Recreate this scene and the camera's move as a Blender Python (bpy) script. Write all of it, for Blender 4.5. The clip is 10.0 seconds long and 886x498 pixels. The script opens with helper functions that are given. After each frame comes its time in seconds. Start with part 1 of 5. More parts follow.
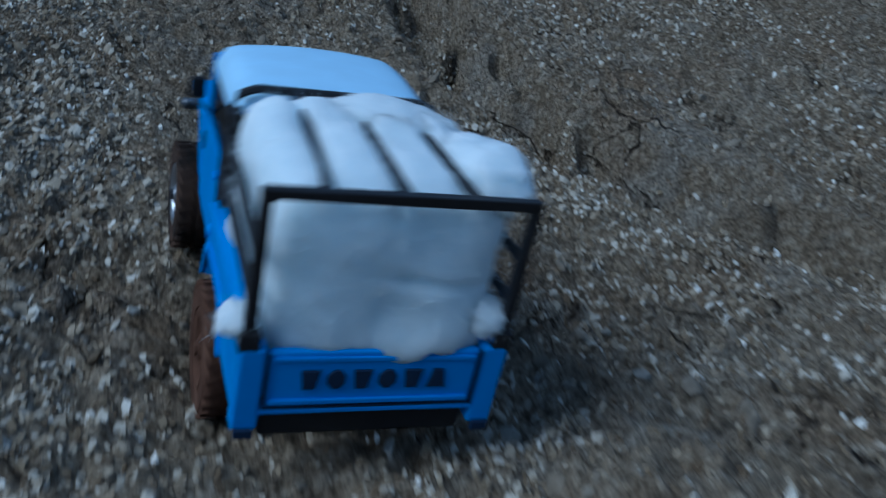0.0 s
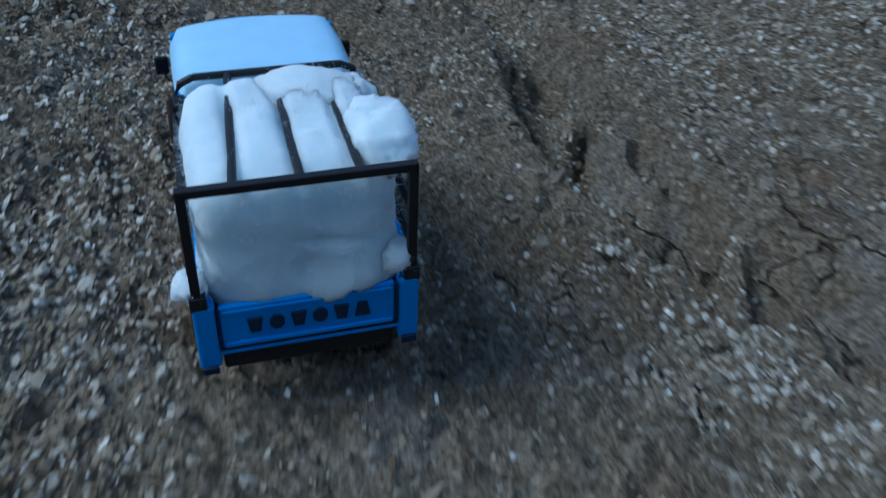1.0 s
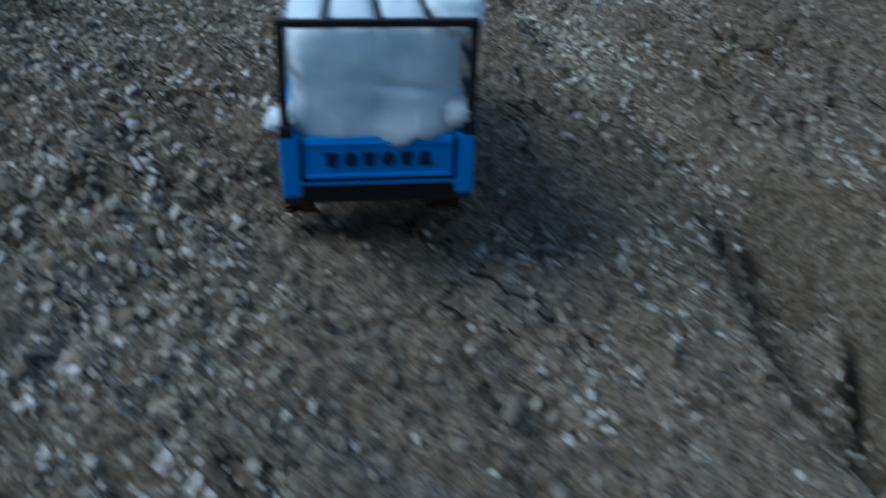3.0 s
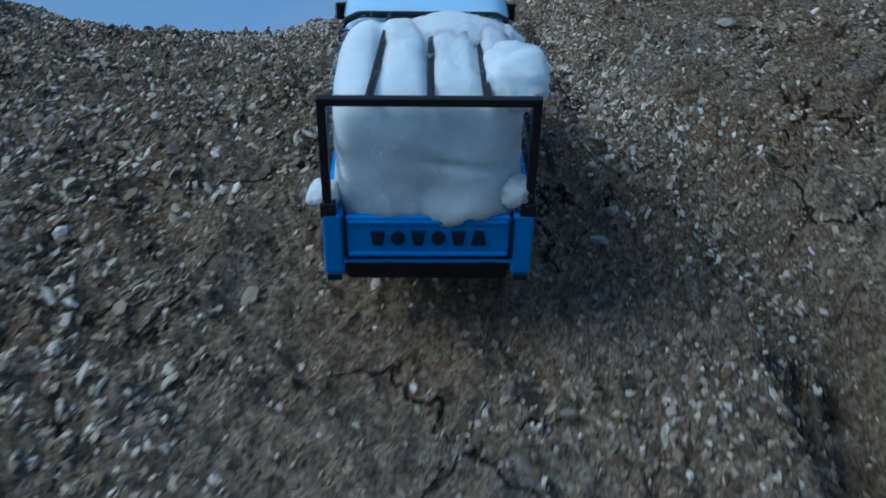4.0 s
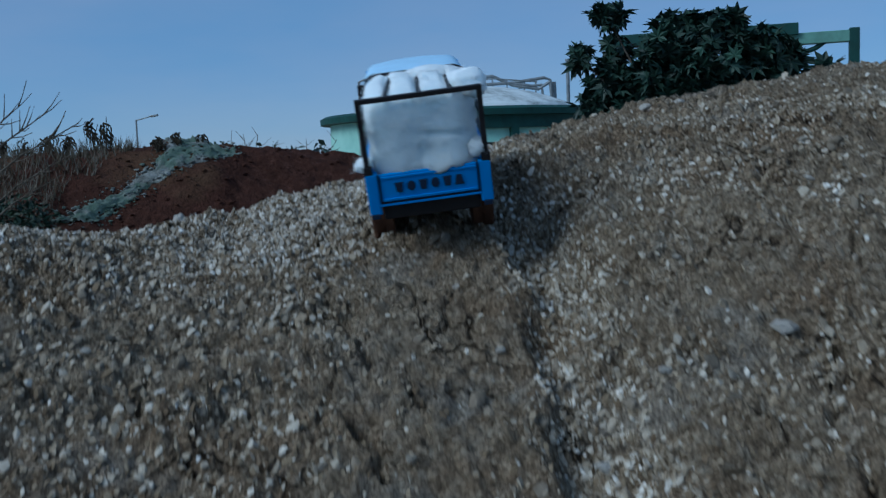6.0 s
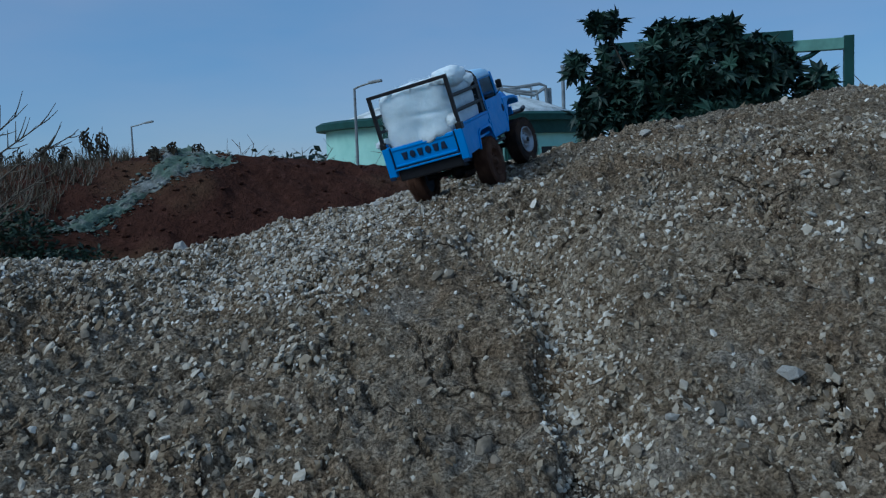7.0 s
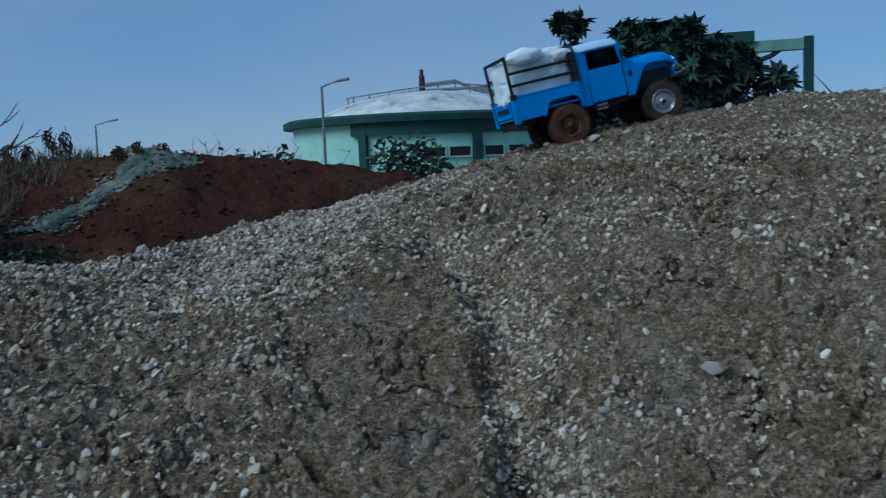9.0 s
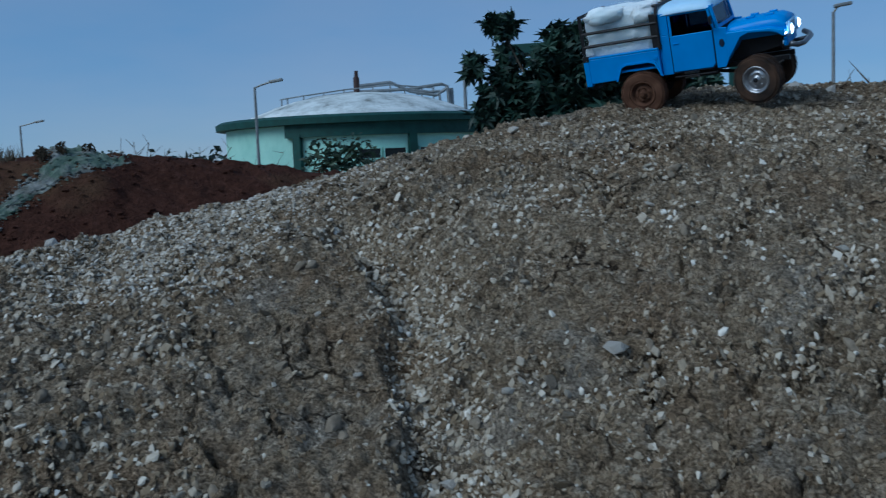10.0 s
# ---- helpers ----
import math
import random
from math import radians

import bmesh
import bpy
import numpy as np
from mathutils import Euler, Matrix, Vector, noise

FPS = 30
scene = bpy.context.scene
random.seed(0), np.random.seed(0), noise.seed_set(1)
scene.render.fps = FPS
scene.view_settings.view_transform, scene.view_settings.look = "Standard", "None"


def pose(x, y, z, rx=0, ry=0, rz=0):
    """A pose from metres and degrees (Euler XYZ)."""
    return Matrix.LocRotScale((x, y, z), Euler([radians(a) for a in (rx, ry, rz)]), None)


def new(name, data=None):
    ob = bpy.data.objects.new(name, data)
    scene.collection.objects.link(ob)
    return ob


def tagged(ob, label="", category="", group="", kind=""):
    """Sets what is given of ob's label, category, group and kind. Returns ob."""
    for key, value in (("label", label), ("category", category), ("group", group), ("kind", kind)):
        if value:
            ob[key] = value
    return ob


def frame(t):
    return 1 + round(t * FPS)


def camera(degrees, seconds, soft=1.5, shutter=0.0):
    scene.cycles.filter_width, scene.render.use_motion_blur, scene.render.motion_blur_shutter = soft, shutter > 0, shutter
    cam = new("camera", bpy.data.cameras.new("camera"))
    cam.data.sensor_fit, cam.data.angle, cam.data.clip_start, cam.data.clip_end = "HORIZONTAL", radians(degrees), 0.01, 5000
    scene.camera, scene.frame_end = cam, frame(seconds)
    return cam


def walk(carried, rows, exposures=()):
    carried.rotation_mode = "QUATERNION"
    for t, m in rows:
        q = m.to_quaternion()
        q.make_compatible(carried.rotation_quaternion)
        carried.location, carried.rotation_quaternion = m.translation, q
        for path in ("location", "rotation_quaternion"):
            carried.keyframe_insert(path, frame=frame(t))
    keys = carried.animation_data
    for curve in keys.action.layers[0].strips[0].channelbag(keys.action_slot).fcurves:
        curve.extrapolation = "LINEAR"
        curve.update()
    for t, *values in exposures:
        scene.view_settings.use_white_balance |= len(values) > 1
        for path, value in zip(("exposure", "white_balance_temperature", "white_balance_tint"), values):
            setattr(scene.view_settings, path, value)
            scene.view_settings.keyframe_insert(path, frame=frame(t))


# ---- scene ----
# one unit of the path is 1.46 m: the toy truck is then 12 cm wide
cam = camera(50.8, 10.0, soft=1.2, shutter=0.7)
METRES, EYE, TILT, LEAN, TURN = 1.46, 0.438, -7.6, 0.5, 0.0
ROWS = [
    (0.0, 0.0, 0.0, 0.0, 0.0, 0.0, 0.0),
    (0.5, -0.0143, 0.0668, 0.0382, 1.49, 0.36, 0.03),
    (1.0, 0.0007, 0.1488, 0.0781, 7.71, 1.1, -0.52),
    (1.5, -0.0351, 0.2293, 0.1172, 8.94, 1.18, -0.55),
    (2.0, -0.0683, 0.2836, 0.1415, 10.11, 1.26, -0.63),
    (2.5, -0.0687, 0.3534, 0.184, 11.18, 1.25, -0.62),
    (3.0, -0.0956, 0.3658, 0.222, 11.67, 1.41, -0.57),
    (3.2, -0.1215, 0.3772, 0.2445, 10.98, 0.6, -0.58),
    (4.3, -0.0898, 0.5066, 0.3088, 15.6, 1.7, -0.75),
    (4.5, -0.1115, 0.5206, 0.3298, 15.67, 1.54, -0.72),
    (4.7, -0.1102, 0.5376, 0.3489, 16.728, 1.712, -0.728),
    (5.0, -0.1082, 0.563, 0.3775, 16.44, 1.62, -0.74),
    (5.2, -0.094, 0.5845, 0.4026, 16.496, 0.674, -0.72),
    (5.5, -0.0728, 0.6168, 0.4402, 17.18, 1.38, -0.69),
    (6.0, -0.0916, 0.6375, 0.4942, 17.62, 1.54, -0.72),
    (6.2, -0.0941, 0.6442, 0.5073, 17.88, 1.92, -0.7),
    (7.3, -0.0981, 0.6301, 0.5203, 17.01, 1.79, -0.56),
    (7.5, -0.0986, 0.6262, 0.5246, 16.8, 1.69, -0.56),
    (8.0, -0.0868, 0.619, 0.5241, 16.5, 1.72, -0.5),
    (8.5, -0.0822, 0.6063, 0.5179, 16.09, 1.77, -0.42),
    (9.0, -0.0759, 0.6095, 0.5191, 15.44, 1.78, -0.28),
    (9.5, -0.0632, 0.614, 0.5142, 13.55, 1.83, 0.02),
    (10.0, -0.058, 0.6155, 0.5082, 11.57, 1.89, 0.31),
]
walk(cam, [(t, pose(0, 0, EYE, TILT, LEAN, TURN) @ pose(METRES * x, METRES * y, METRES * z, 90 + pitch, roll, yaw)) for t, x, y, z, yaw, pitch, roll in ROWS],
     exposures=[(0.0, 0.12, 4450, 0), (0.6, 0.30, 4500, 0), (1.5, 0.36, 4600, 0), (3.0, 0.38, 4700, 0), (4.5, 0.2, 4750, 0), (6.0, 0.18, 4850, 0), (7.5, 0.2, 4950, 0), (10.0, 0.15, 4950, 0)])
# ---- light: dusk sky, the last glow behind the camera ----
SUN_AZ, SUN_EL = radians(224.0), radians(40.0)
world = bpy.data.worlds.new("dusk_sky")
scene.world = world
world.use_nodes = True
wn, wl = world.node_tree.nodes, world.node_tree.links
sky = wn.new("ShaderNodeTexSky")
sky.sky_type = "NISHITA"
sky.sun_disc = False
sky.sun_elevation, sky.sun_rotation = SUN_EL, SUN_AZ
sky.air_density, sky.dust_density, sky.ozone_density = 0.8, 0.1, 5.0
# thin even cloud over the clear sky
haze = wn.new("ShaderNodeMix")
haze.data_type = "RGBA"
haze.inputs[0].default_value = 0.6
haze.inputs[7].default_value = (3.6, 4.6, 6.5, 1)
cloud = wn.new("ShaderNodeTexNoise")
cloud.inputs["Scale"].default_value, cloud.inputs["Detail"].default_value = 2.6, 5
stretch = wn.new("ShaderNodeMapping")
stretch.inputs["Scale"].default_value = (1, 1, 3.5)
wl.new(wn.new("ShaderNodeTexCoord").outputs["Generated"], stretch.inputs[0])
wl.new(stretch.outputs[0], cloud.inputs[0])
tone = wn.new("ShaderNodeValToRGB")
tone.color_ramp.elements[0].position, tone.color_ramp.elements[0].color = 0.36, (0.30, 0.44, 0.615, 1)
tone.color_ramp.elements[1].position, tone.color_ramp.elements[1].color = 0.66, (0.44, 0.49, 0.60, 1)
lift = wn.new("ShaderNodeVectorMath")
lift.operation = "SCALE"
lift.inputs["Scale"].default_value = 10.0
wl.new(cloud.outputs[0], tone.inputs[0])
wl.new(tone.outputs[0], lift.inputs[0])
wl.new(lift.outputs[0], haze.inputs[7])
wl.new(sky.outputs[0], haze.inputs[6])
wl.new(haze.outputs[2], wn["Background"].inputs[0])
wn["Background"].inputs[1].default_value = 0.06
sun = new("sun", bpy.data.lights.new("sun", "SUN"))
sun.data.energy, sun.data.angle, sun.data.color = 1.7, radians(36), (1.0, 0.92, 0.81)
sun_dir = Vector((math.sin(SUN_AZ) * math.cos(SUN_EL), math.cos(SUN_AZ) * math.cos(SUN_EL), math.sin(SUN_EL)))
sun.matrix_world = Matrix.Translation((0, 0, 30)) @ sun_dir.to_track_quat("Z", "Y").to_matrix().to_4x4()


# ---- materials ----
class Mat:
    """A small builder of node materials."""

    def __init__(self, name, rough=0.8, metal=0.0, spec=0.3):
        self.m = bpy.data.materials.new(name)
        self.m.use_nodes = True
        self.n, self.l = self.m.node_tree.nodes, self.m.node_tree.links
        self.b = self.n["Principled BSDF"]
        self.b.inputs["Roughness"].default_value = rough
        self.b.inputs["Metallic"].default_value = metal
        self.b.inputs["Specular IOR Level"].default_value = spec

    def coord(self, kind="Object"):
        return self.n.new("ShaderNodeTexCoord").outputs[kind]

    def shifted(self, by):
        k = self.n.new("ShaderNodeMapping")
        k.inputs["Location"].default_value = (by, by * 0.6, by * 1.3)
        self.l.new(self.coord(), k.inputs[0])
        return k.outputs[0]

    def noise(self, scale, detail=6.0, rough=0.6, vec=None):
        k = self.n.new("ShaderNodeTexNoise")
        k.inputs["Scale"].default_value, k.inputs["Detail"].default_value, k.inputs["Roughness"].default_value = scale, detail, rough
        self.l.new(vec or self.coord(), k.inputs["Vector"])
        return k.outputs["Fac"]

    def voronoi(self, scale, feature="F1", vec=None, out="Distance"):
        k = self.n.new("ShaderNodeTexVoronoi")
        k.feature = feature
        k.inputs["Scale"].default_value = scale
        self.l.new(vec or self.coord(), k.inputs["Vector"])
        return k.outputs[out]

    def ramp(self, fac, *stops):
        k = self.n.new("ShaderNodeValToRGB")
        while len(k.color_ramp.elements) < len(stops):
            k.color_ramp.elements.new(0.5)
        for e, (p, c) in zip(k.color_ramp.elements, stops):
            e.position, e.color = p, (*c, 1) if len(c) == 3 else c
        self.l.new(fac, k.inputs[0])
        return k.outputs[0]

    def mix(self, fac, a, b, how="MIX"):
        k = self.n.new("ShaderNodeMix")
        k.data_type, k.blend_type = "RGBA", how
        for s, v in ((k.inputs[0], fac), (k.inputs[6], a), (k.inputs[7], b)):
            if isinstance(v, (int, float)):
                s.default_value = v
            elif isinstance(v, tuple):
                s.default_value = (*v, 1)
            else:
                self.l.new(v, s)
        return k.outputs[2]

    def math(self, op, a, b=0.0):
        k = self.n.new("ShaderNodeMath")
        k.operation = op
        for s, v in ((k.inputs[0], a), (k.inputs[1], b)):
            if isinstance(v, (int, float)):
                s.default_value = v
            else:
                self.l.new(v, s)
        return k.outputs[0]

    def color(self, socket):
        self.l.new(socket, self.b.inputs["Base Color"])
        return self

    def roughness(self, socket):
        self.l.new(socket, self.b.inputs["Roughness"])
        return self

    def bump(self, height, dist, strength=1.0):
        k = self.n.new("ShaderNodeBump")
        k.inputs["Distance"].default_value, k.inputs["Strength"].default_value = dist, strength
        self.l.new(height, k.inputs["Height"])
        if self.b.inputs["Normal"].is_linked:
            self.l.new(self.b.inputs["Normal"].links[0].from_socket, k.inputs["Normal"])
        self.l.new(k.outputs[0], self.b.inputs["Normal"])
        return self

    def random(self, island=False):
        return self.n.new("ShaderNodeNewGeometry").outputs["Random Per Island"] if island else self.n.new("ShaderNodeObjectInfo").outputs["Random"]


def simple(name, c, rough=0.6, metal=0.0, spec=0.3, scale=40.0, spread=0.25, bump=0.0):
    k = Mat(name, rough, metal, spec)
    dark, light = tuple(v * (1 - spread) for v in c), tuple(min(1, v * (1 + spread)) for v in c)
    f = k.noise(scale)
    k.color(k.ramp(f, (0.3, dark), (0.7, light)))
    if bump:
        k.bump(f, bump)
    return k.m


def soil_material():
    k = Mat("gravelly_soil", 0.95, 0, 0.1)
    big, mid, fine, dust = k.noise(2.2, 5), k.noise(13, 7, 0.65), k.noise(95, 8, 0.7), k.noise(320, 4, 0.7)
    # grey-brown loam, browner where it has been damp, greyer where dust has dried on it
    c = k.ramp(big, (0.32, (0.200, 0.148, 0.091)), (0.5, (0.282, 0.225, 0.154)), (0.68, (0.335, 0.284, 0.213)))
    c = k.mix(0.5, c, k.ramp(mid, (0.33, (0.136, 0.092, 0.051)), (0.5, (0.284, 0.219, 0.146)), (0.67, (0.425, 0.362, 0.276))))
    c = k.mix(0.55, c, k.ramp(fine, (0.34, (0.070, 0.050, 0.031)), (0.5, (0.290, 0.230, 0.158)), (0.65, (0.580, 0.510, 0.400))))
    stain = k.ramp(k.noise(6.5, 7, 0.6), (0.52, (0, 0, 0)), (0.63, (1, 1, 1)))
    c = k.mix(k.math("MULTIPLY", stain, 0.5), c, k.ramp(fine, (0.35, (0.110, 0.066, 0.032)), (0.65, (0.300, 0.198, 0.110))))
    pale = k.ramp(k.noise(8.5, 6, 0.6, k.shifted(3.7)), (0.55, (0, 0, 0)), (0.66, (1, 1, 1)))
    c = k.mix(k.math("MULTIPLY", pale, 0.5), c, k.ramp(fine, (0.3, (0.215, 0.198, 0.170)), (0.7, (0.460, 0.430, 0.375))))
    c = k.mix(0.8, c, k.mix(1.0, c, k.ramp(dust, (0.38, (0.30, 0.28, 0.26)), (0.62, (1.80, 1.80, 1.80))), "MULTIPLY"))
    # hairline drying cracks, here and there, the shade in their gaps painted dark
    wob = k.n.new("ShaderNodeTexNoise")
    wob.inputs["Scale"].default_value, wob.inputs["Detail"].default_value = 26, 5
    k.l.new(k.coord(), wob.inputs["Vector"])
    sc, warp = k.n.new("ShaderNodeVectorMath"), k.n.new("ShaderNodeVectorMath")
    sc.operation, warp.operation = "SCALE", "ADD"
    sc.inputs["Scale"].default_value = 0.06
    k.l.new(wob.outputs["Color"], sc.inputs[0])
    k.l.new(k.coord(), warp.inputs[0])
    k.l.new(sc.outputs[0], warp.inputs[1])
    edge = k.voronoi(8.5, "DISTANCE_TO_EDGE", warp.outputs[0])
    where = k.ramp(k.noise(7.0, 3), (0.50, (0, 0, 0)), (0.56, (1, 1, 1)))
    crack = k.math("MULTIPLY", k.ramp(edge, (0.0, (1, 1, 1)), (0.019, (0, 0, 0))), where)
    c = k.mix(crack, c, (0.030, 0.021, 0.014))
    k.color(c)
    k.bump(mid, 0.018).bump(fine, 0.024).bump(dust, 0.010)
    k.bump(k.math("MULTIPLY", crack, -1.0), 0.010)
    return k.m


def stone_material(name, island):
    k = Mat(name, 0.85, 0, 0.25)
    r = k.random(island)
    base = k.ramp(r, (0.0, (0.108, 0.078, 0.046)), (0.25, (0.22, 0.177, 0.118)), (0.52, (0.34, 0.294, 0.222)), (0.78, (0.455, 0.413, 0.338)), (0.94, (0.55, 0.513, 0.437)), (1.0, (0.74, 0.72, 0.66)))
    f = k.noise(150, 6)
    k.color(k.mix(0.5, base, k.mix(1.0, base, k.ramp(f, (0.3, (0.62, 0.55, 0.45)), (0.7, (1.25, 1.25, 1.25))), "MULTIPLY")))
    k.bump(f, 0.002)
    return k.m


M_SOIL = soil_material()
M_PEBBLE = stone_material("loose_pebbles", True)
M_STONE = stone_material("limestone_stone", False)


# ---- small helpers for meshes ----
def link_mesh(name, bm, material, smooth=False):
    me = bpy.data.meshes.new(name)
    bmesh.ops.recalc_face_normals(bm, faces=bm.faces)
    bm.to_mesh(me)
    bm.free()
    me.materials.append(material)
    if smooth:
        me.polygons.foreach_set("use_smooth", [True] * len(me.polygons))
    return me


def part(name, bm, material, parent=None, label="", smooth=False):
    """Links a bmesh as one mesh object, under a thing or a part."""
    ob = new(name, link_mesh(name, bm, material, smooth))
    if parent is not None:
        ob.parent = parent
    if label:
        tagged(ob, label)
    return ob


def box(bm, x0, x1, y0, y1, z0, z1, bevel=0.0):
    r = bmesh.ops.create_cube(bm, size=1, matrix=Matrix.Translation(((x0 + x1) / 2, (y0 + y1) / 2, (z0 + z1) / 2)) @ Matrix.Diagonal((x1 - x0, y1 - y0, z1 - z0, 1)))
    if bevel:
        es = list({e for v in r["verts"] for e in v.link_edges})
        bmesh.ops.bevel(bm, geom=es, offset=bevel, segments=2, affect="EDGES", profile=0.5)
    return bm


def prism(bm, pts, x0, x1, bevel=0.0, axis="x"):
    """A flat outline (a, b) pushed from x0 to x1 along the axis."""
    put = {"x": lambda a, b, c: (c, a, b), "y": lambda a, b, c: (a, c, b), "z": lambda a, b, c: (a, b, c)}[axis]
    lo = [bm.verts.new(put(a, b, x0)) for a, b in pts]
    hi = [bm.verts.new(put(a, b, x1)) for a, b in pts]
    n = len(pts)
    fs = [bm.faces.new(lo[::-1]), bm.faces.new(hi)]
    fs += [bm.faces.new((lo[i], lo[(i + 1) % n], hi[(i + 1) % n], hi[i])) for i in range(n)]
    bmesh.ops.recalc_face_normals(bm, faces=fs)
    if bevel:
        es = list({e for f in fs[:2] for e in f.edges})
        bmesh.ops.bevel(bm, geom=es, offset=bevel, segments=2, affect="EDGES", profile=0.5)
    return bm


def tube(bm, pts, r, n=8, r_end=None):
    """A round rod through the points."""
    pts = [Vector(p) for p in pts]
    rings = []
    for i, p in enumerate(pts):
        d = (pts[min(i + 1, len(pts) - 1)] - pts[max(i - 1, 0)]).normalized()
        side = d.cross(Vector((0, 0, 1)) if abs(d.z) < 0.9 else Vector((1, 0, 0))).normalized()
        up = side.cross(d)
        q = r + ((r_end if r_end is not None else r) - r) * i / max(1, len(pts) - 1)
        rings.append([bm.verts.new(p + q * (math.cos(2 * math.pi * k / n) * side + math.sin(2 * math.pi * k / n) * up)) for k in range(n)])
    for a, b in zip(rings, rings[1:]):
        for k in range(n):
            bm.faces.new((a[k], a[(k + 1) % n], b[(k + 1) % n], b[k]))
    bm.faces.new(rings[0][::-1])
    bm.faces.new(rings[-1])
    return bm


def lathe(bm, prof, n=28, axis="z", matrix=Matrix()):
    """Turns an outline of (radius, height) round an axis."""
    def at(r, h, a):
        c, s = r * math.cos(a), r * math.sin(a)
        return matrix @ (Vector((c, s, h)) if axis == "z" else Vector((h, c, s)))
    rings = [[bm.verts.new(at(max(r, 1e-5), h, 2 * math.pi * k / n)) for k in range(n)] for r, h in prof]
    for a, b in zip(rings, rings[1:]):
        for k in range(n):
            bm.faces.new((a[k], a[(k + 1) % n], b[(k + 1) % n], b[k]))
    bmesh.ops.remove_doubles(bm, verts=bm.verts, dist=2e-5)
    return bm


def thing(name, label, category, m=Matrix(), group=""):
    ob = new(name)
    ob.empty_display_size = 0.05
    ob.matrix_world = m
    return tagged(ob, label, category, group)


def cloud_mesh(name, verts, faces, material, smooth=False):
    """A mesh straight from number arrays."""
    me = bpy.data.meshes.new(name)
    nv, nf, k = len(verts), len(faces), faces.shape[1]
    me.vertices.add(nv)
    me.vertices.foreach_set("co", np.ascontiguousarray(verts, dtype=np.float32).ravel())
    me.loops.add(nf * k)
    me.loops.foreach_set("vertex_index", np.ascontiguousarray(faces, dtype=np.int32).ravel())
    me.polygons.add(nf)
    me.polygons.foreach_set("loop_start", np.arange(0, nf * k, k, dtype=np.int32))
    me.polygons.foreach_set("use_smooth", np.full(nf, smooth))
    me.update(calc_edges=True)
    me.validate()
    me.materials.append(material)
    return me


# ---- the gravel mound and the land ----
LAND = -1.35


def soft_clamp(a, lo, hi, s=0.15):
    return lo + s * np.logaddexp(0, (a - lo) / s) - s * np.logaddexp(0, (a - hi) / s)


def mound(x, y):
    """Height of the mound's smooth form, in metres."""
    x, y = np.asarray(x, float) / METRES, np.asarray(y, float) / METRES
    v = (y - 1) / 0.8
    u, w = soft_clamp((x + 0.2) / 0.5, -1.5, 1.4), soft_clamp(v, -0.95, 1.25)
    z = 0.505 + 0.4107 * w + 0.0265 * w**2 - 0.0153 * w**3 + 0.1266 * w**4
    z = z + u * (-0.0712 + 0.3168 * w + 0.2086 * w**2 - 0.1404 * w**3)
    z = z + u**2 * (0.0806 - 0.0696 * w - 0.052 * w**2) + u**3 * (-0.0159 - 0.0072 * w)
    z = z + 0.2885 * np.minimum(v - w, 0)
    z = z - 0.1068 * np.logaddexp(0, (y - 1.3963 + 0.5407 * x) / 0.12)
    z = z - 0.1 * np.logaddexp(0, (-1.5 - x) / 0.15) - 0.1 * np.logaddexp(0, (x - 1.3) / 0.15)
    z = z * METRES
    # hollows worn where the wheels climb
    x, y = x * METRES, y * METRES
    z = z - 0.022 * np.exp(-((x + 0.08) ** 2 + (y - 0.48) ** 2) / 0.16 ** 2) - 0.012 * np.exp(-((x + 0.53) ** 2 + (y - 2.40) ** 2) / 0.11 ** 2)
    z = z + 0.03 * np.exp(-((x + 1.02) ** 2 + (y - 1.85) ** 2) / 0.13 ** 2)
    return LAND + 0.3 * np.logaddexp(0, (np.maximum(z, -40) - LAND) / 0.3)


RUT = [(0.42, 0.70), (0.26, 0.87), (0.13, 0.99), (0.06, 1.086), (0.005, 1.17), (-0.03, 1.28), (-0.07, 1.40), (-0.12, 1.51), (-0.175, 1.58), (-0.218, 1.66), (-0.247, 1.74), (-0.275, 1.82), (-0.30, 1.90), (-0.345, 1.98), (-0.42, 2.06)]


def near_line(x, y, line):
    """Distance to a line on the ground; negative on its left, going uphill."""
    best, sign = np.full(np.shape(x), 9.0), np.ones(np.shape(x))
    for (ax, ay), (bx, by) in zip(line, line[1:]):
        dx, dy = bx - ax, by - ay
        t = np.clip(((x - ax) * dx + (y - ay) * dy) / (dx * dx + dy * dy), 0, 1)
        d = np.hypot(x - ax - t * dx, y - ay - t * dy)
        sign = np.where(d < best, np.where(dx * (y - ay) - dy * (x - ax) > 0, -1.0, 1.0), sign)
        best = np.minimum(best, d)
    return best * sign


def rut(x, y):
    """Distance to the washed-out rut."""
    return near_line(x, y, RUT)


TRACK_LINE = [(-0.07, 0.45), (-0.13, 0.68), (-0.22, 0.95), (-0.30, 1.13), (-0.33, 1.30), (-0.32, 1.53), (-0.34, 1.62), (-0.39, 1.78), (-0.44, 2.0), (-0.52, 2.3)]


def track(x, y):
    """Distance to the line on which the truck has packed the soil."""
    return near_line(x, y, TRACK_LINE)


def rough_at(x, y):
    p = Vector((x, y, 0))
    crumb = 1 - abs(noise.noise(p * 34.0)) * 2
    grain = noise.noise(p * 88.0)
    amount = 0.55 + 0.9 * max(0, noise.noise(p * 4.3 + Vector((0, 0, 6))))
    return 0.007 * noise.noise(p * 3.1) + 0.009 * noise.noise(p * 9.0) + 0.009 * noise.noise(p * 21.0) + amount * (0.0115 * crumb + 0.0105 * grain + 0.005 * noise.noise(p * 150.0)) - 0.0125 + 0.012 * max(-0.2, noise.noise(p * 14.0 + Vector((3, 7, 1)))) * min(1, 0.35 + abs(noise.noise(p * 2.0 + Vector((0, 0, 2)))) * 2.5)


